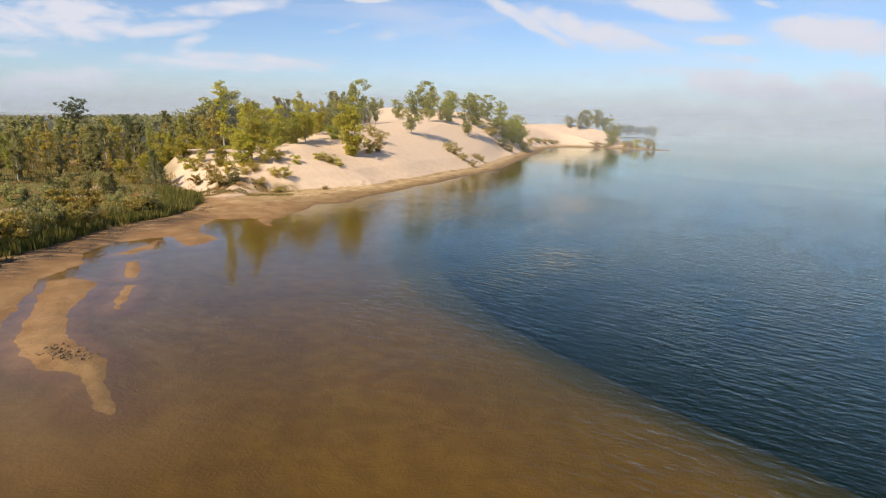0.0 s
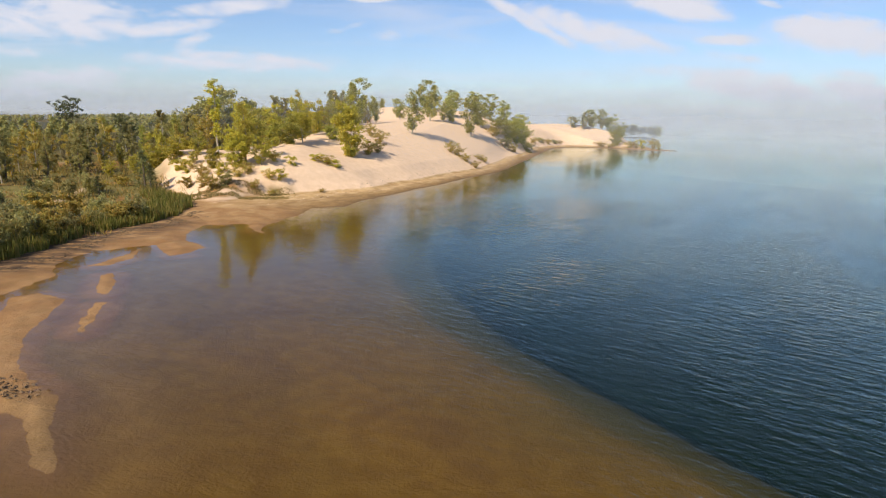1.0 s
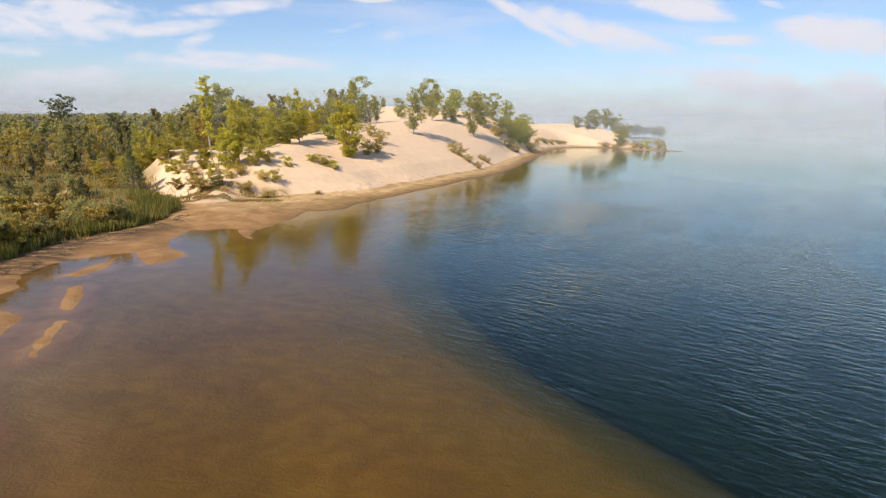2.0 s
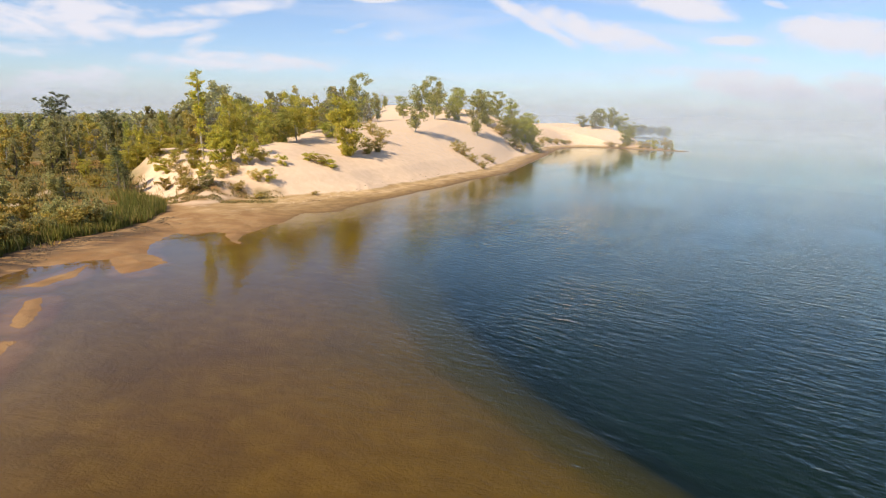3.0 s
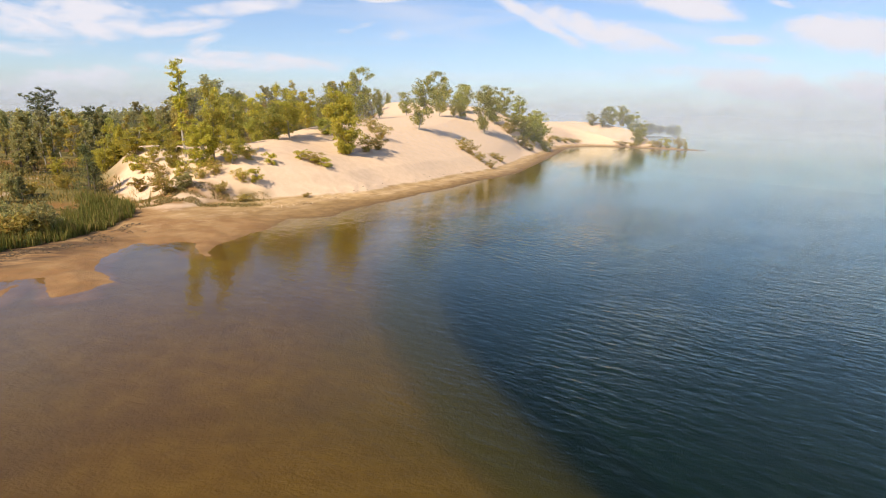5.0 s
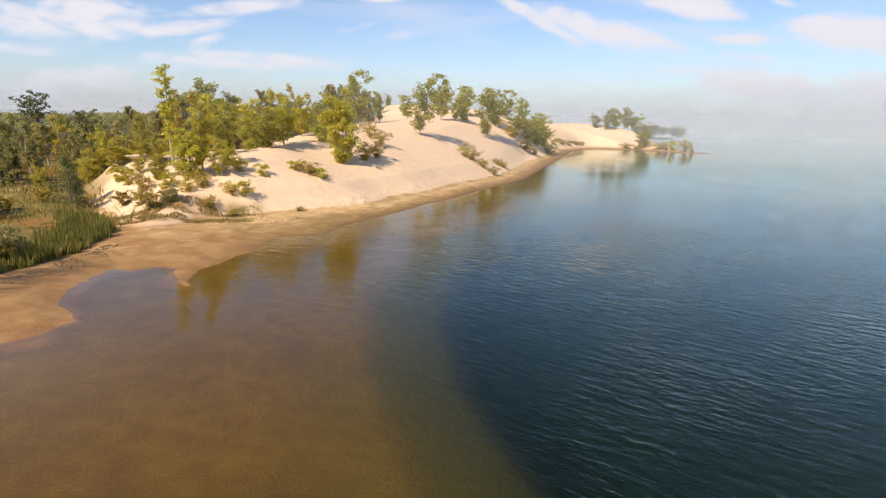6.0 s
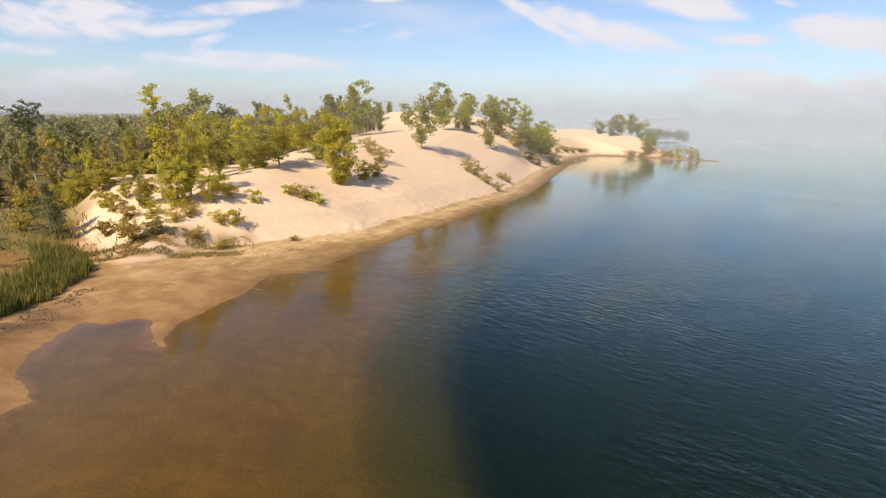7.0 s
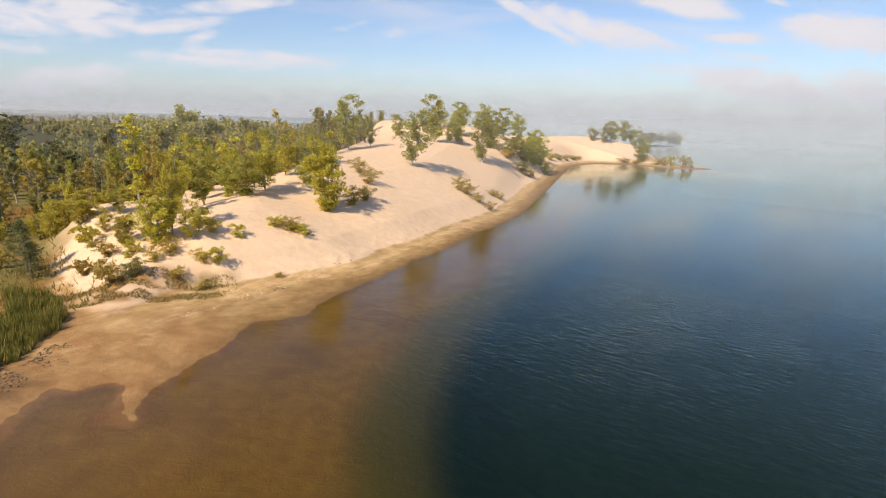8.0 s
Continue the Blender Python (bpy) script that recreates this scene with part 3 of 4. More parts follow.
LANKY = keep(grow("poplar_tree", 31, 7, 0.62, 0.30, 1, 34, 2000, 0.095, (POPLAR_LEAF, PALE_BARK), "tall lanky poplar with a bare pale trunk and tufted top", "poplar tree", "dune poplars", fat=0.014, clump=0.42, high=0.85, gaps=0.25, tip=1.2), 7, 1.6)
MIXED = "dull green forest tree at the marsh edge"
FOREST = [
    keep(grow("forest_tree", 41, 6, 0.95, 0.05, 1, 46, 3600, 0.11, (WOOD_LEAF, BROWN_BARK), MIXED, "tree", "forest trees", gaps=0.12, corners=3, clump=0.34, high=0.32, up=0.5), 6, 2.4),
    keep(grow("forest_tree", 42, 6, 0.7, 0.16, 1, 40, 2600, 0.105, (WOOD_LEAF, PALE_BARK), "slim forest tree with a pale trunk and thin crown", "tree", "forest trees", gaps=0.3, corners=3, clump=0.34, high=0.5, up=0.8, fat=0.018), 6, 1.9),
    keep(grow("forest_tree", 43, 6, 1.25, 0.03, 2, 46, 4200, 0.11, (GREEN_LEAF, BROWN_BARK), MIXED, "tree", "forest trees", gaps=0.1, corners=3, clump=0.32, high=0.4, up=0.3), 6, 3.2),
    keep(grow("forest_tree", 44, 6, 0.9, 0.04, 2, 42, 3200, 0.11, (SCRUB_LEAF, PALE_BARK), "yellowing forest tree with a thin brown crown", "tree", "forest trees", gaps=0.22, corners=3, clump=0.34, high=0.4, up=0.5), 6, 2.4),
    keep(grow("forest_tree", 45, 6, 1.2, 0.04, 2, 46, 3900, 0.11, (GREY_LEAF, BROWN_BARK), "grey-green willow-like forest tree", "tree", "forest trees", gaps=0.1, corners=3, clump=0.32, high=0.4, up=0.4), 6, 3.1),
    keep(grow("bare_tree", 46, 6, 0.55, 0.35, 1, 22, 240, 0.10, (GREY_LEAF, PALE_BARK), "nearly leafless pale grey tree standing in the forest", "tree", "forest trees", gaps=0.5, corners=3, clump=0.3, high=0.6, up=0.9, fat=0.016), 6, 1.5),
]
DARK_OAK = keep(grow("oak_tree", 51, 8, 2.7, 0.08, 3, 80, 12000, 0.15, (WOOD_LEAF, BROWN_BARK), "broad dark green oak rising above the forest", "tree", "forest trees", fan=0.1, clump=0.22), 8, 6.8)
THIN_TREE = keep(grow("half_bare_tree", 52, 7, 1.7, 0.36, 3, 54, 2300, 0.12, (NEEDLE, BROWN_BARK), "half-bare dark tree with open branches above the forest", "tree", "forest trees", fan=0.16, clump=0.17, high=0.72, gaps=0.12, up=0.6), 7, 4.2)
JUNIPERS = [keep(conifer("juniper", 61, 3, 1.0, 4200, "dark green juniper at the foot of the dune", "junipers"), 3, 2.1),
            keep(conifer("juniper", 62, 3, 0.75, 3600, "dark green juniper at the foot of the dune", "junipers"), 3, 1.6)]
SHRUBS = [
    keep(grow("shrub", 71, 1.2, 0.75, 0.02, 7, 28, 1400, 0.065, (SCRUB_LEAF, BROWN_BARK), "low olive and brown shrub on open sand", "shrub", "dune shrubs", fan=0.55, fat=0.02, corners=3, clump=0.30), 1.2, 2.2),
    keep(grow("shrub", 72, 1.2, 0.7, 0.02, 6, 26, 1300, 0.07, (POPLAR_LEAF, BROWN_BARK), "low golden green shrub on open sand", "shrub", "dune shrubs", fan=0.6, fat=0.02, corners=3, clump=0.30, gaps=0.15), 1.2, 2.2),
    keep(grow("shrub", 73, 1.5, 0.8, 0.02, 6, 26, 2000, 0.07, (WOOD_LEAF, BROWN_BARK), "rounded green shrub in the marsh grass", "shrub", "marsh shrubs", fan=0.35, fat=0.02, corners=3, clump=0.26), 1.5, 2.2),
    keep(grow("shrub", 74, 1.5, 0.7, 0.02, 5, 22, 1500, 0.078, (SCRUB_LEAF, BROWN_BARK), "brown and olive shrub in the marsh grass", "shrub", "marsh shrubs", fan=0.3, fat=0.02, corners=3, clump=0.26, gaps=0.15), 1.5, 2.0),
]

luck = random.Random(7)
# dune poplars near the marsh: place, height, crown width, which
for x, y, h, w, k in [(-16.2, 43.0, 4.6, 2.0, 1), (-14.7, 42.4, 2.4, 1.9, 1), (-17.6, 46.4, 4.6, 2.0, 0), (-20.0, 56.0, 4.8, 2.8, 2), (-17.2, 50.0, 3.8, 2.2, 2), (-15.0, 51.8, 3.6, 3.6, 4), (-13.9, 53.6, 4.2, 3.0, 1),
                      (-14.2, 60, 3.6, 2.6, 1), (-16.9, 54, 3.0, 2.2, 4), (-21.5, 45.0, 1.5, 1.3, 1), (-22.4, 48.0, 2.2, 1.5, 2), (-24.2, 46.8, 1.4, 1.5, 1)]:
    stand((POPLARS + [BUSHY])[k], x, y, h, w, luck.uniform(0, 6), USED)
for x, y, h, w, k in [(-12.2, 61.5, 3.2, 2.6, 4), (-18.6, 58.5, 4.6, 2.8, 0), (-21.8, 60, 4.8, 2.8, 1), (-16.2, 63, 4.2, 2.6, 2), (-13.2, 68, 3.8, 3.0, 4), (-11.6, 57.6, 1.9, 2.6, 4)]:
    stand((POPLARS + [BUSHY])[k], x, y, h, w, luck.uniform(0, 6), USED)
stand(LANKY, -19.7, 46.3, 6.9, 1.5, 1.0, USED)
stand(THICKET, -9.0, 52.6, 5.8, 3.7, 0.4, USED)
stand(THICKET, -16.6, 42.0, 3.0, 2.6, 2.4, USED)
stand(THICKET, -18.8, 42.4, 1.9, 1.6, 4.1, USED)
# poplars along the open dune
for x, y, h, w, k in [(-12.6, 84, 6.8, 3.8, 2), (-10.2, 88, 4.0, 2.4, 3), (-3.8, 72.6, 5.8, 4.6, 3), (-1.7, 95, 6.8, 3.8, 2), (0.5, 96, 3.2, 2.6, 3), (2.2, 97, 3.0, 2.4, 2), (5.2, 89.5, 6.6, 4.8, 3),
                      (7.6, 101, 4.4, 3.0, 2), (10.6, 101.5, 3.6, 3.6, 4), (13.2, 104, 4.6, 4.2, 4), (15.2, 108, 5.8, 4.8, 4)]:
    stand((POPLARS + [BUSHY])[k], x, y, h, w, luck.uniform(0, 6), USED)
for x, y, h, w, k in [(17.0, 112.8, 4.6, 4.0, 4), (14.2, 122, 5.4, 4.0, 3), (18.6, 124, 5.6, 3.6, 2), (8.0, 122, 4.8, 4.0, 3), (3.0, 120, 4.4, 3.6, 2), (-2.0, 112, 4.0, 3.4, 3), (-7.5, 104, 3.8, 3.2, 2), (1.8, 104, 4.6, 3.4, 2), (10.4, 112, 5.0, 3.8, 2)]:
    stand((POPLARS + [BUSHY])[k], x, y, h, w, luck.uniform(0, 6), USED)
# yellow thickets on the dune's marsh flank
for k in range(20):
    y = luck.uniform(47.5, 63)
    x = -27.9 + 0.16 * (y - 48) + luck.gauss(0, 1.5)
    stand(luck.choice((THICKET, POPLARS[0], POPLARS[1], SHRUBS[1])), x, y, luck.uniform(1.2, 2.6), luck.uniform(1.4, 2.4), luck.uniform(0, 6), USED)
# low shrubs on the sand
for x, y, h, w, k in [(-9.2, 46.5, 0.8, 2.8, 1), (-10.2, 46.4, 0.85, 2.8, 0), (-11.2, 46.2, 0.7, 2.4, 1), (-12.9, 41.3, 1.0, 2.2, 1), (-13.6, 41.0, 0.9, 1.8, 0), (-12.4, 43.6, 0.9, 1.8, 1), (-17.2, 38.2, 1.4, 2.8, 0), (-16.5, 38.6, 1.2, 2.2, 2), (-9.8, 42.2, 0.3, 1.1, 0),
                      (1.4, 69.2, 1.4, 3.0, 0), (2.5, 68.8, 1.3, 2.8, 0), (3.6, 68.2, 1.1, 2.4, 0), (4.6, 67.6, 0.9, 2.0, 0)]:
    stand(SHRUBS[k], x, y, h * 0.85, w * 0.75, luck.uniform(0, 6), USED)
for x, y, h, w, k in [(6.3, 74, 0.8, 2.4, 0), (5.4, 73.6, 0.7, 2.0, 0), (-7.6, 55.2, 1.5, 3.2, 0), (-6.8, 57.0, 1.2, 2.6, 0), (-7.2, 62, 1.5, 3.4, 0), (-8.2, 65, 1.6, 3.2, 0), (-14.6, 44.2, 1.2, 2.2, 1), (-13.9, 43.4, 1.0, 1.9, 0), (-15.4, 40.9, 1.0, 2.2, 0), (-17.6, 40.6, 1.1, 2.4, 1), (-19.2, 41.4, 1.1, 2.4, 0), (-21.6, 43.6, 1.3, 2.6, 1), (-22.8, 44.8, 1.1, 2.4, 1)]:
    stand(SHRUBS[k], x, y, h * 0.85, w * 0.75, luck.uniform(0, 6), USED)
for x, y, h, w, k in [(9.8, 99, 1.8, 4.2, 0), (11.8, 97.5, 2.0, 4.4, 2), (13.4, 98.5, 1.6, 3.6, 0), (17.8, 108, 2.0, 4.2, 2), (19.2, 117, 1.4, 3.6, 0), (22.8, 131.5, 1.5, 3.6, 0), (25.0, 134.2, 1.5, 3.6, 2), (27.2, 136.6, 1.4, 3.6, 0), (29.4, 139.2, 1.2, 3.4, 2), (31.2, 141.4, 1.0, 3.0, 0), (-14.6, 39.6, 0.7, 1.6, 0), (-16, 40, 0.8, 1.8, 0), (-18.6, 39.4, 0.9, 1.9, 0), (-13.2, 39.6, 0.5, 1.3, 0), (-20.2, 40.4, 1.1, 1.9, 3)]:
    stand(SHRUBS[k], x, y, h * 0.85, w * 0.75, luck.uniform(0, 6), USED)
# the far spit
for x, y, h, w, k in [(39, 150.5, 4.6, 3.6, 3), (41.5, 151, 5.0, 3.6, 2), (44, 151, 5.2, 3.8, 3), (47, 152, 5.4, 4.2, 4), (50, 153, 5.0, 4.2, 4), (45.4, 141.3, 5.0, 4.2, 4), (36.5, 152, 3.6, 3.2, 4)]:
    stand((POPLARS + [BUSHY])[k], x, y, h, w, luck.uniform(0, 6), USED)
for x, y, h, w, k in [(42, 141.4, 1.1, 4, 0), (47.6, 137.6, 1.4, 4, 0), (50.2, 134.8, 2.0, 3.2, 1), (52.0, 133.4, 2.3, 2.8, 0), (49, 136.5, 1.3, 3, 0), (44, 140.2, 1.0, 3.6, 0), (53.4, 132.4, 1.5, 2.4, 1)]:
    stand(SHRUBS[k], x, y, h, w, luck.uniform(0, 6), USED)
# marsh: junipers and shrubs
for x, y, h, w, k in [(-24.2, 41.6, 3.2, 2.4, 0), (-23.2, 40.6, 2.2, 2.0, 0), (-27.8, 33.6, 1.6, 1.4, 1), (-24.4, 26.6, 1.7, 1.5, 0), (-34.0, 50, 2.4, 2.0, 1), (-25.0, 36.6, 1.6, 1.4, 1), (-23.4, 25.0, 1.6, 1.0, 1)]:
    stand(JUNIPERS[k], x, y, h, w, luck.uniform(0, 6), USED)
for k in range(150):
    y = luck.uniform(13, 47)
    edge = np.interp(y, [8, 17.4, 20.4, 24.8, 27.8, 31.2, 34.7, 41], [-20.6, -20.4, -20.2, -19.8, -18.6, -18.4, -18.6, -22.0])
    x = edge + 0.9 - abs(luck.gauss(0, 4.6))
    if dune_part(np.array(x), np.array(y)) > 0.2 or (y > 30 and x > -25.5):
        continue
    h = luck.uniform(0.45, 1.55)
    stand(SHRUBS[luck.choice((2, 2, 3, 3))], x, y, h, h * luck.uniform(1.0, 1.5), luck.uniform(0, 6), USED)
for k in range(16):
    y = 9.5 + k * 0.95 + luck.uniform(-0.3, 0.3)
    h = luck.uniform(1.3, 2.2)
    stand(SHRUBS[luck.choice((2, 2, 3))], np.interp(y, [8, 17.4, 20.4, 24.8], [-20.3, -20.1, -19.7, -19.4]) + luck.uniform(-0.5, 0.3), y, h, h * luck.uniform(0.9, 1.3), luck.uniform(0, 6), USED)
# the forest behind the marsh and the dunes: the front rows are trees of their own, the depth one mass of tree tops
spots = []
for k in range(9000):
    x, y = luck.uniform(-125, -13), luck.uniform(24, 170)
    if x < -0.95 * (y + 6.6):
        continue
    front = np.interp(x, [-125, -60, -40, -34.5, -32.5, -30, -24, -18, -13], [10, 20, 30, 37, 50, 58, 62, 67, 76])
    if y < front or y > front + 80:
        continue
    gap = 1.55 if y < front + 12 else 2.3
    if any((x - a) ** 2 + (y - b) ** 2 < gap * gap for a, b, _ in spots):
        continue
    spots.append((x, y, y - front))
spots.sort(key=lambda p: p[2])


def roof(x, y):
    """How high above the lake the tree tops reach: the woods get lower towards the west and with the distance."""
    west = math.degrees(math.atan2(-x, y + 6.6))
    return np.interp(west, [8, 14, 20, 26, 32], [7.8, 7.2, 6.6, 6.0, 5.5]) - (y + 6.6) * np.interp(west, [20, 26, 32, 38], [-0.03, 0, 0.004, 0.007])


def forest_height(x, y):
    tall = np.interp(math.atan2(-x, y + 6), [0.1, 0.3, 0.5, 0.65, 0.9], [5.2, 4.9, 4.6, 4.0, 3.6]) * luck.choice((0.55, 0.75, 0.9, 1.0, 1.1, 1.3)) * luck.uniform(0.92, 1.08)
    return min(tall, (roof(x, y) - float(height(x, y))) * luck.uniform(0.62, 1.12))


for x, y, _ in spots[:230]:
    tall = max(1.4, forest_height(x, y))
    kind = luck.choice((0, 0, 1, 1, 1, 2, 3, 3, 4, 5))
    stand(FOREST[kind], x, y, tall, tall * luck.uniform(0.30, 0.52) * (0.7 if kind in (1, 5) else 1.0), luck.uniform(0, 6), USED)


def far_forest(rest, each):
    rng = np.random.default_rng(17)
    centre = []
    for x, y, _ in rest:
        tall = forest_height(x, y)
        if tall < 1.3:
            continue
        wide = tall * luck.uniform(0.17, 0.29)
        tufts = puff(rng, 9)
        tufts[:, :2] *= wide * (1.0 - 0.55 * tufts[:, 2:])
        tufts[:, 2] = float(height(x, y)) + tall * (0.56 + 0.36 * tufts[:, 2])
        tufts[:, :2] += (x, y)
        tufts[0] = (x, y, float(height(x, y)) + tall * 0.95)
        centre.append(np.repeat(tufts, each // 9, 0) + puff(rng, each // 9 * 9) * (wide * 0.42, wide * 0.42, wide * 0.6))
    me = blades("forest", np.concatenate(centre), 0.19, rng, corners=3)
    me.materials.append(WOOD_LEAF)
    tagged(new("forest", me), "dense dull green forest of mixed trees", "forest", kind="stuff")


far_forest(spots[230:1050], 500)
# the woods go on to the skyline
woods = []
for k in range(1500):
    away, turn = 105 + 700 * luck.random() ** 1.6, luck.uniform(0.16, 1.0)
    x, y = -away * math.sin(turn), away * math.cos(turn)
    if x > -118 and y < 165:
        continue
    woods.append((x, y, away))
woods = [w for w in woods if shore_distance(np.array([w[0]]), np.array([w[1]]))[0] > 3]
rng = np.random.default_rng(19)
centre, size = [], []
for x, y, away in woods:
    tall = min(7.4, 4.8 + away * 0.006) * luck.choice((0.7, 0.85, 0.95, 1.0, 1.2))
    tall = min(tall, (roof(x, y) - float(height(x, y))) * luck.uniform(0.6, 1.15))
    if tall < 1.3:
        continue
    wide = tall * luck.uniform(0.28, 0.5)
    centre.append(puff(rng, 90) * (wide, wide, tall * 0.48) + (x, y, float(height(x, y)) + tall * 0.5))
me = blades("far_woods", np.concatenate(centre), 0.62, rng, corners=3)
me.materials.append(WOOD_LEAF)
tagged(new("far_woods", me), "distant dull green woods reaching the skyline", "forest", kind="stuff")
stand(DARK_OAK, -30.5, 74, 8.4, 8.4, 0, USED)
stand(DARK_OAK, -25.4, 77, 7.2, 7.0, 2.0, USED)
stand(THIN_TREE, -59.5, 87.5, 7.0, 6.0, 0, USED)
stand(THIN_TREE, -42.0, 72, 5.0, 3.6, 2, USED)

# far wooded islets in the mist
for x, y, n, long in [(82, 235, 7, 22), (112, 290, 4, 14)]:
    for k in range(n):
        stand(FOREST[luck.choice((0, 2))], x + luck.uniform(-0.5, 0.5) * long, y + luck.uniform(-4, 4), luck.uniform(2.4, 4.4), luck.uniform(3.5, 5.5), luck.uniform(0, 6), USED)


def grass(name, spots, tall, wide, mat, label, category, seed, lean=0.25):
    """Upright blades, bent once, at the given places: one object of stuff."""
    rng = np.random.default_rng(seed)
    n = len(spots)
    root = np.column_stack([spots, height(spots[:, 0], spots[:, 1]) - 0.03])
    a = rng.uniform(0, 6.2832, n)
    side = np.column_stack([np.cos(a), np.sin(a), 0 * a]) * (wide * rng.uniform(0.6, 1.4, n))[:, None]
    up = np.column_stack([rng.normal(0, lean, (n, 2)), np.ones(n)]) * (tall * rng.uniform(0.55, 1.25, n))[:, None]
    tip = root + up + np.column_stack([rng.normal(0, lean, (n, 2)) * np.mean(tall) * 0.4, 0 * a])
    mid = root + up * 0.55
    co = np.stack([root - side, root + side, mid + side * 0.8, mid - side * 0.8, tip], 1).reshape(-1, 3)
    k = np.arange(n)[:, None] * 5
    faces = np.concatenate([k + [0, 1, 2, 3]]).tolist() + (k + [3, 2, 4]).tolist()
    me = bpy.data.meshes.new(name)
    me.from_pydata(co.tolist(), [], faces)
    me.materials.append(mat)
    return tagged(new(name, me), label, category, kind="stuff")


rng = np.random.default_rng(3)
y = rng.uniform(12, 37.5, 15000)
bank = np.interp(y, [8, 17.4, 20.4, 24.8, 27.8, 31.2, 34.7, 38], [-19.4, -19.2, -18.65, -18.4, -16.9, -16.5, -17.3, -20.5])
x = bank - 2.6 * rng.random(15000) ** 1.2 + 0.3 * waves(y, y, 1.7, 31)
grass("reeds", np.column_stack([x, y]), 0.66 + 0.30 * waves(x, y, 2.6, 46) + 0.12 * waves(x, y, 0.8, 47), 0.022, REED_LEAF, "dense green reeds along the wet bank", "reeds", 4, 0.14)
y = rng.uniform(10, 60, 26000)
x = -17.5 - 34 * rng.random(26000)
ok = (dune_part(x, y) < 0.25) & (shore_distance(x, y) > 2.6) & (waves(x, y, 5, 33) + rng.normal(0, 0.5, len(x)) > -0.35)
grass("marsh_grass", np.column_stack([x, y])[ok], 0.38, 0.03, TURF_LEAF, "rusty brown marsh grass behind the reeds", "grass", 5, 0.35)
x, y = rng.uniform(-22, -10, 70000), rng.uniform(34.5, 44, 70000)
foot = np.interp(x, [-22, -19.6, -17.2, -13.4, -11.4, -8], [36.2, 36.9, 38.2, 39.7, 40.8, 42.4]) + 0.35 * waves(x, x, 3.1, 35)
away = np.minimum(np.abs(y - foot), np.abs(y - foot + 1.5 + 0.3 * waves(x, x, 2.7, 34)) * 1.5)
ok = (away < 0.62 + 0.4 * waves(x, y, 2.2, 36)) & (rng.random(70000) < 0.55 * smooth(-11, -13, x)) & (waves(x, y, 1.6, 37) > -0.3)
grass("dune_grass", np.column_stack([x, y])[ok], 0.13, 0.026, TURF_GREEN, "thin olive and brown grass at the dune foot", "grass", 6, 0.5)


def scraps(name, spots, size, mat, label, category, seed, flat=0.3):
    """Small lumps or scraps lying on the ground: each a squashed, uneven four-sided pebble shape; one object of stuff."""
    rng = np.random.default_rng(seed)
    n = len(spots)
    root = np.column_stack([spots, height(spots[:, 0], spots[:, 1]) + 0.01])
    a, sz = rng.uniform(0, 6.2832, n), size * rng.uniform(0.4, 1.5, n)
    u = np.column_stack([np.cos(a), np.sin(a), rng.normal(0, 0.15, n)]) * sz[:, None]
    v = np.column_stack([-np.sin(a), np.cos(a), rng.normal(0, 0.15, n)]) * (sz * rng.uniform(0.25, 0.8, n))[:, None]
    top = np.column_stack([rng.normal(0, 0.2, n) * sz, rng.normal(0, 0.2, n) * sz, sz * flat * rng.uniform(0.6, 1.6, n)])
    co = np.stack([root - u, root + v, root + u, root - v, root + top], 1).reshape(-1, 3)
    k = np.arange(n)[:, None] * 5
    faces = np.concatenate([k + [0, 3, 4], k + [3, 2, 4], k + [2, 1, 4], k + [1, 0, 4]]).tolist()
    me = bpy.data.meshes.new(name)
    me.from_pydata(co.tolist(), [], faces)
    me.materials.append(mat)
    return tagged(new(name, me), label, category, kind="stuff")


def plain_stuff(name, a, b):
    m, t = material(name)
    one = t.n("ShaderNodeNewGeometry").outputs["Random Per Island"]
    grain = t.noise(t.n("ShaderNodeNewGeometry").outputs["Position"], 30, 4)
    return finish(m, t, Base_Color=t.mix(t.math("MULTIPLY", t.math("ADD", one, grain), 0.6), a, b), Roughness=0.8, Normal=bump(t, grain, 0.4, 0.02))


MUD = plain_stuff("wet_mud", (0.09, 0.055, 0.028), (0.21, 0.13, 0.06))
DARK_SCRAP = plain_stuff("reed_litter", (0.050, 0.036, 0.020), (0.14, 0.10, 0.055))
k = rng.normal(0, 1, (120, 2)).clip(-1.7, 1.7) * (0.48, 0.22)
c, q = math.cos(radians(-22)), math.sin(radians(-22))
scraps("trodden_sand", np.column_stack([-10.05 + k[:, 0] * c - k[:, 1] * q, 7.75 + k[:, 0] * q + k[:, 1] * c]), 0.05, MUD, "churned wet sand clods on the long bar", "sand", 11, 0.5)
# small dark scraps scattered on the bank beside the reeds
y = rng.uniform(11, 32, 2600)
x = np.interp(y, [8, 17.4, 20.4, 24.8, 27.8, 31.2, 34.7], [-18.9, -18.6, -18.1, -17.7, -16.3, -16.0, -16.8]) + np.abs(rng.normal(0, 0.6, 2600)) + 0.3 * waves(y, y, 2.3, 51)
ok = (shore_distance(x, y) > 0.15) & (waves(x, y, 2.6, 52) > -0.2)
scraps("reed_litter", np.column_stack([x, y])[ok], 0.05, DARK_SCRAP, "small dark scraps strewn along the bank", "litter", 12, 0.25)
x, y = rng.uniform(-12, 12, 5000), rng.uniform(33, 76, 5000)
d = shore_distance(x, y)
ok = (np.abs(d - 3.2 - 0.45 * waves(x, y, 7, 44)) < 0.22) & (waves(x, y, 1.9, 53) > 0.1)
scraps("strand_line", np.column_stack([x, y])[ok], 0.07, DARK_SCRAP, "thin broken line of dark debris on the beach", "litter", 13, 0.3)

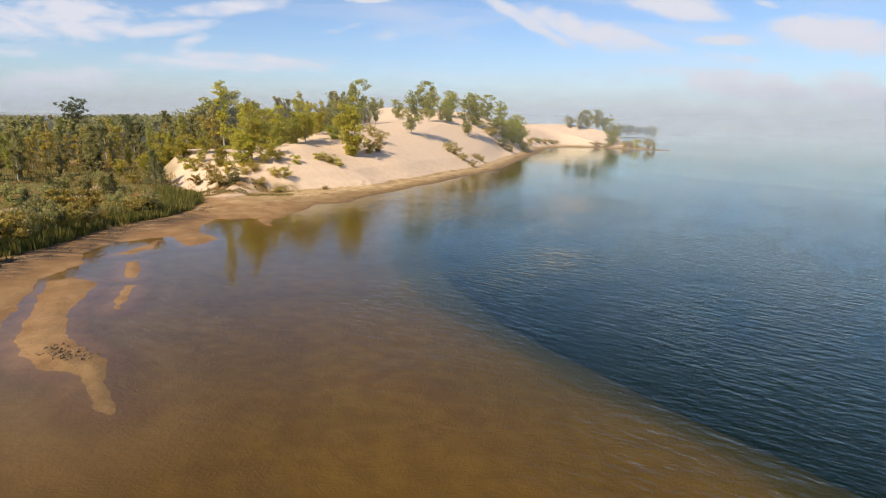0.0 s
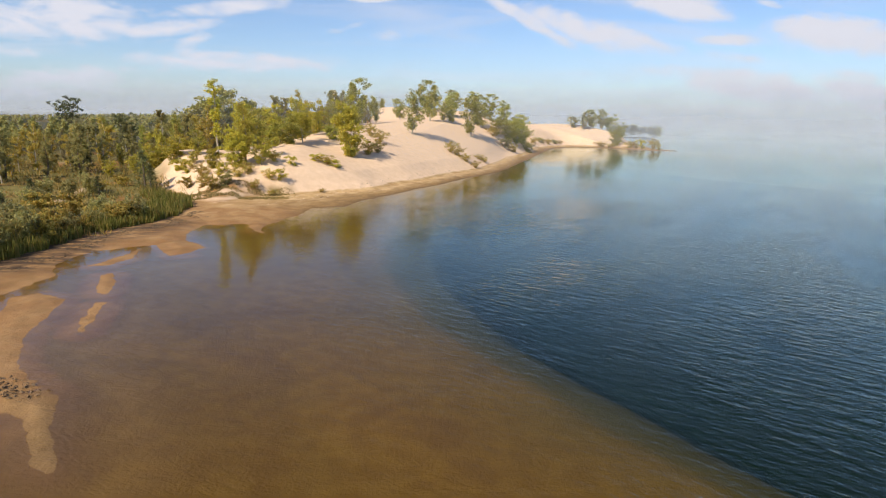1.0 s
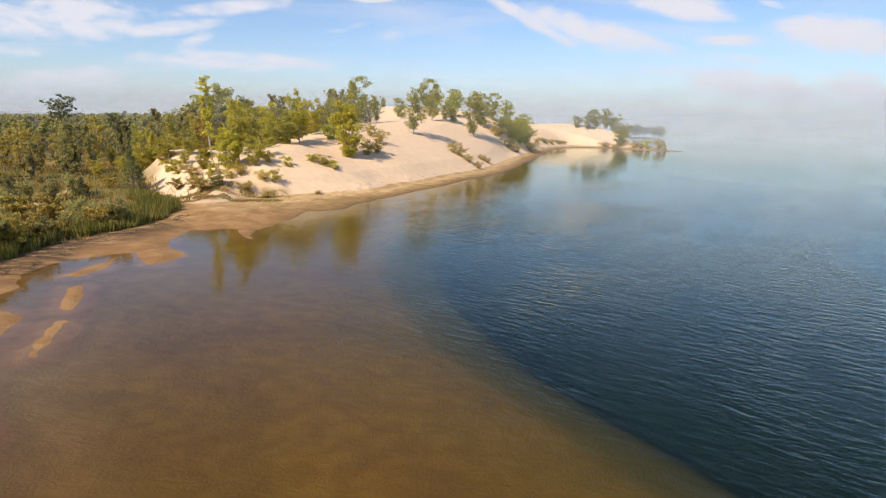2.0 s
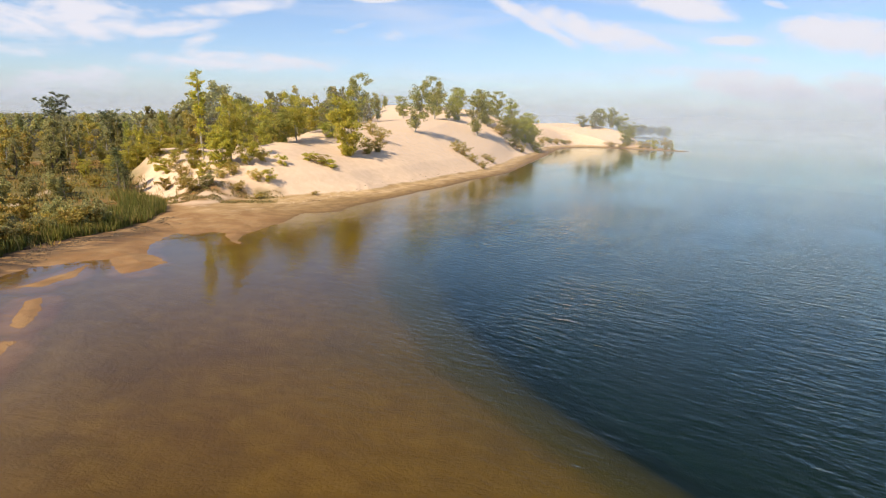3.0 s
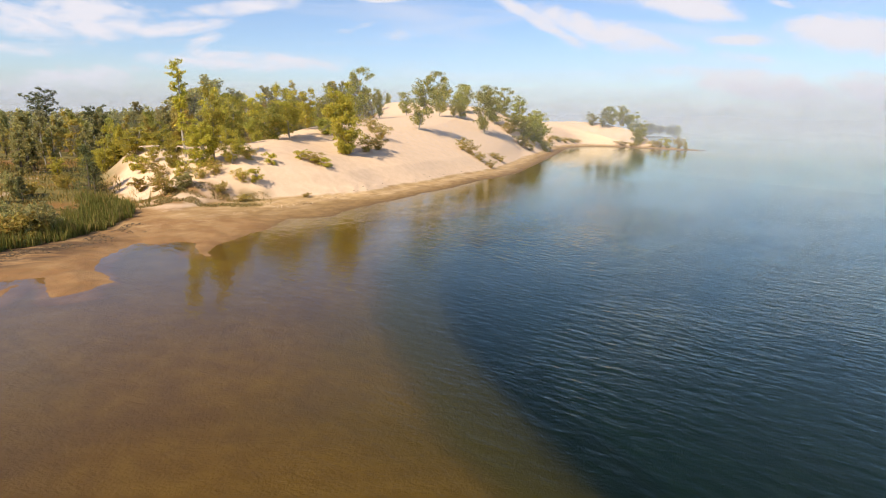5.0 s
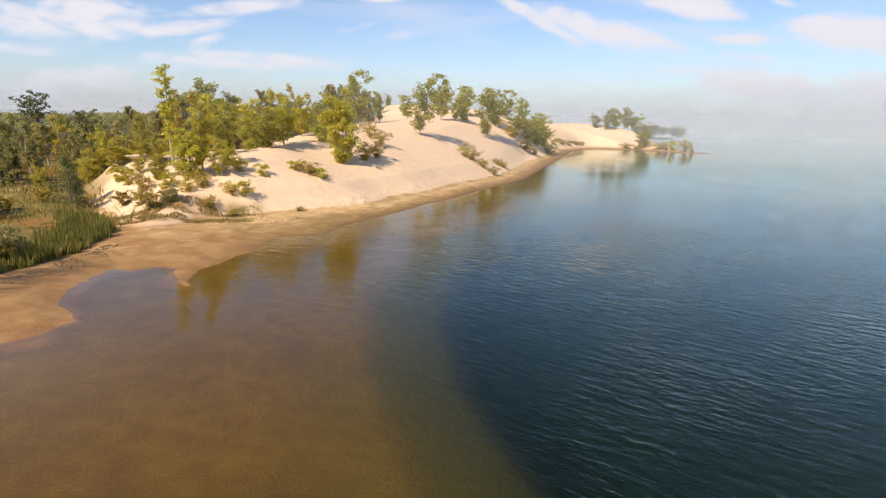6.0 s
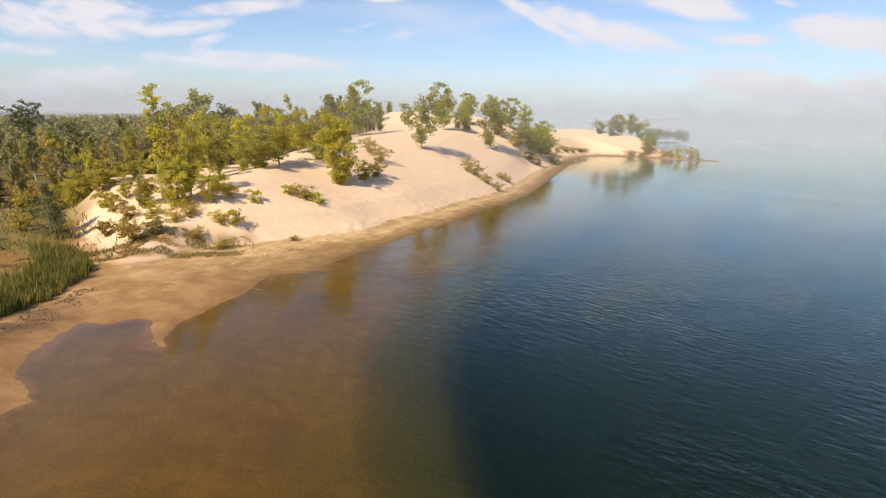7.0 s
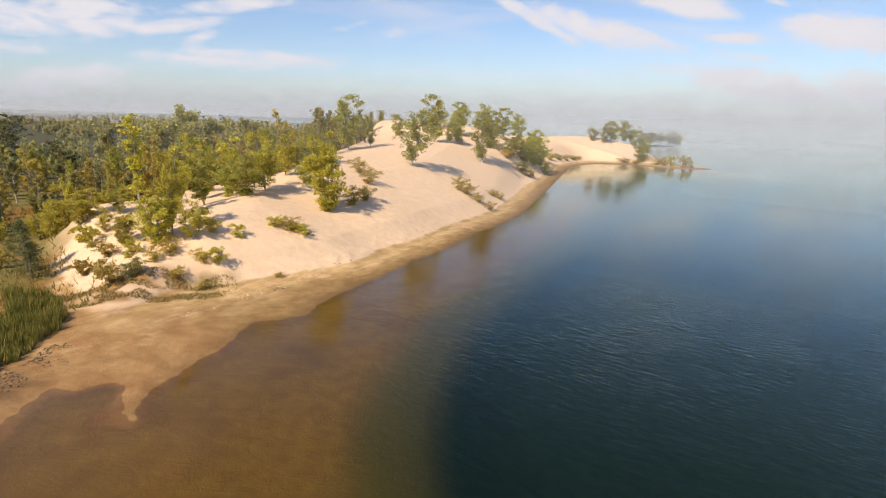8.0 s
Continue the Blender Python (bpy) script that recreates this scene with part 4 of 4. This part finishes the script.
# lumps of dry sand kicked up along the line where the beach meets the dune
CLOD = plain_stuff("dry_sand_clod", (0.52, 0.38, 0.25), (0.72, 0.54, 0.37))
x, y = rng.uniform(-14, 14, 14000), rng.uniform(34, 78, 14000)
d = shore_distance(x, y)
ok = (np.abs(d - 3.5 - 0.4 * waves(x, y, 7, 44)) < 0.42) & (waves(x, y, 2.3, 54) > -0.25)
scraps("sand_lumps", np.column_stack([x, y])[ok], 0.05, CLOD, "pale trodden lumps of sand above the wet beach", "sand", 14, 0.5)


# ---- morning mist: thin veils that thicken towards the water and the distance ----
def mist_stuff(name, dense, tall, seed, start=-1e4, lift=0.0):
    m, t = material(name)
    pos = t.n("ShaderNodeNewGeometry").outputs["Position"]
    x, y, z = t.n("ShaderNodeSeparateXYZ", {0: pos}).outputs
    fade = t.math("POWER", 2.718, t.math("DIVIDE", z, -tall))
    v = t.noise(t.mapped(pos, loc=(seed, 0, 0), scale=(1, 1, 3)), 0.5 / tall, 4, 0.55)
    a = t.math("MULTIPLY", t.math("MULTIPLY", fade, dense), t.ramp(v, 0.2, 0.75, 0.55, 1.0), clamp=True)
    a = t.math("MULTIPLY", a, t.ramp(x, start, start + 40))
    a = t.math("MULTIPLY", a, t.ramp(z, 6.0 * tall, 2.5 * tall))
    if lift:
        a = t.math("MULTIPLY", a, t.ramp(z, 0.0, lift))
    white = t.n("ShaderNodeBsdfDiffuse", {"Color": (0.35, 0.40, 0.47, 1)}).outputs[0]
    clear = t.n("ShaderNodeBsdfTransparent").outputs[0]
    both = t.n("ShaderNodeMixShader", {0: a, 1: clear, 2: white}).outputs[0]
    t.t.links.new(both, t.n("ShaderNodeOutputMaterial").inputs[0])
    return m


def veil(away, dense, tall, start, seed):
    """One upright veil, square to the bearing in which the fog thickens."""
    me = bpy.data.meshes.new("mist")
    ahead, along = Vector((0.5, 0.866, 0)), Vector((0.866, -0.5, 0))
    co = [tuple(ahead * away + along * s + Vector((0, 0, z))) for s in (-2400, 2400) for z in (-0.5, 6.2 * tall)]
    me.from_pydata(co, [], [(0, 2, 3, 1)])
    me.materials.append(mist_stuff("mist", dense, tall, seed, start, 5.0 if away < 100 else 0.0))
    tagged(new("mist", me), "thin white morning mist over the lake", "mist", kind="stuff")


for away, dense, tall, start, seed in [(46, 0.08, 26, -1e4, 9), (120, 0.23, 7, 14, 1), (146, 0.32, 7, 0, 3), (190, 0.52, 9, -1e4, 4), (275, 0.62, 12, -1e4, 5), (440, 0.72, 17, -1e4, 7), (800, 0.9, 27, -1e4, 8)]:
    veil(away, dense, tall, start, seed)
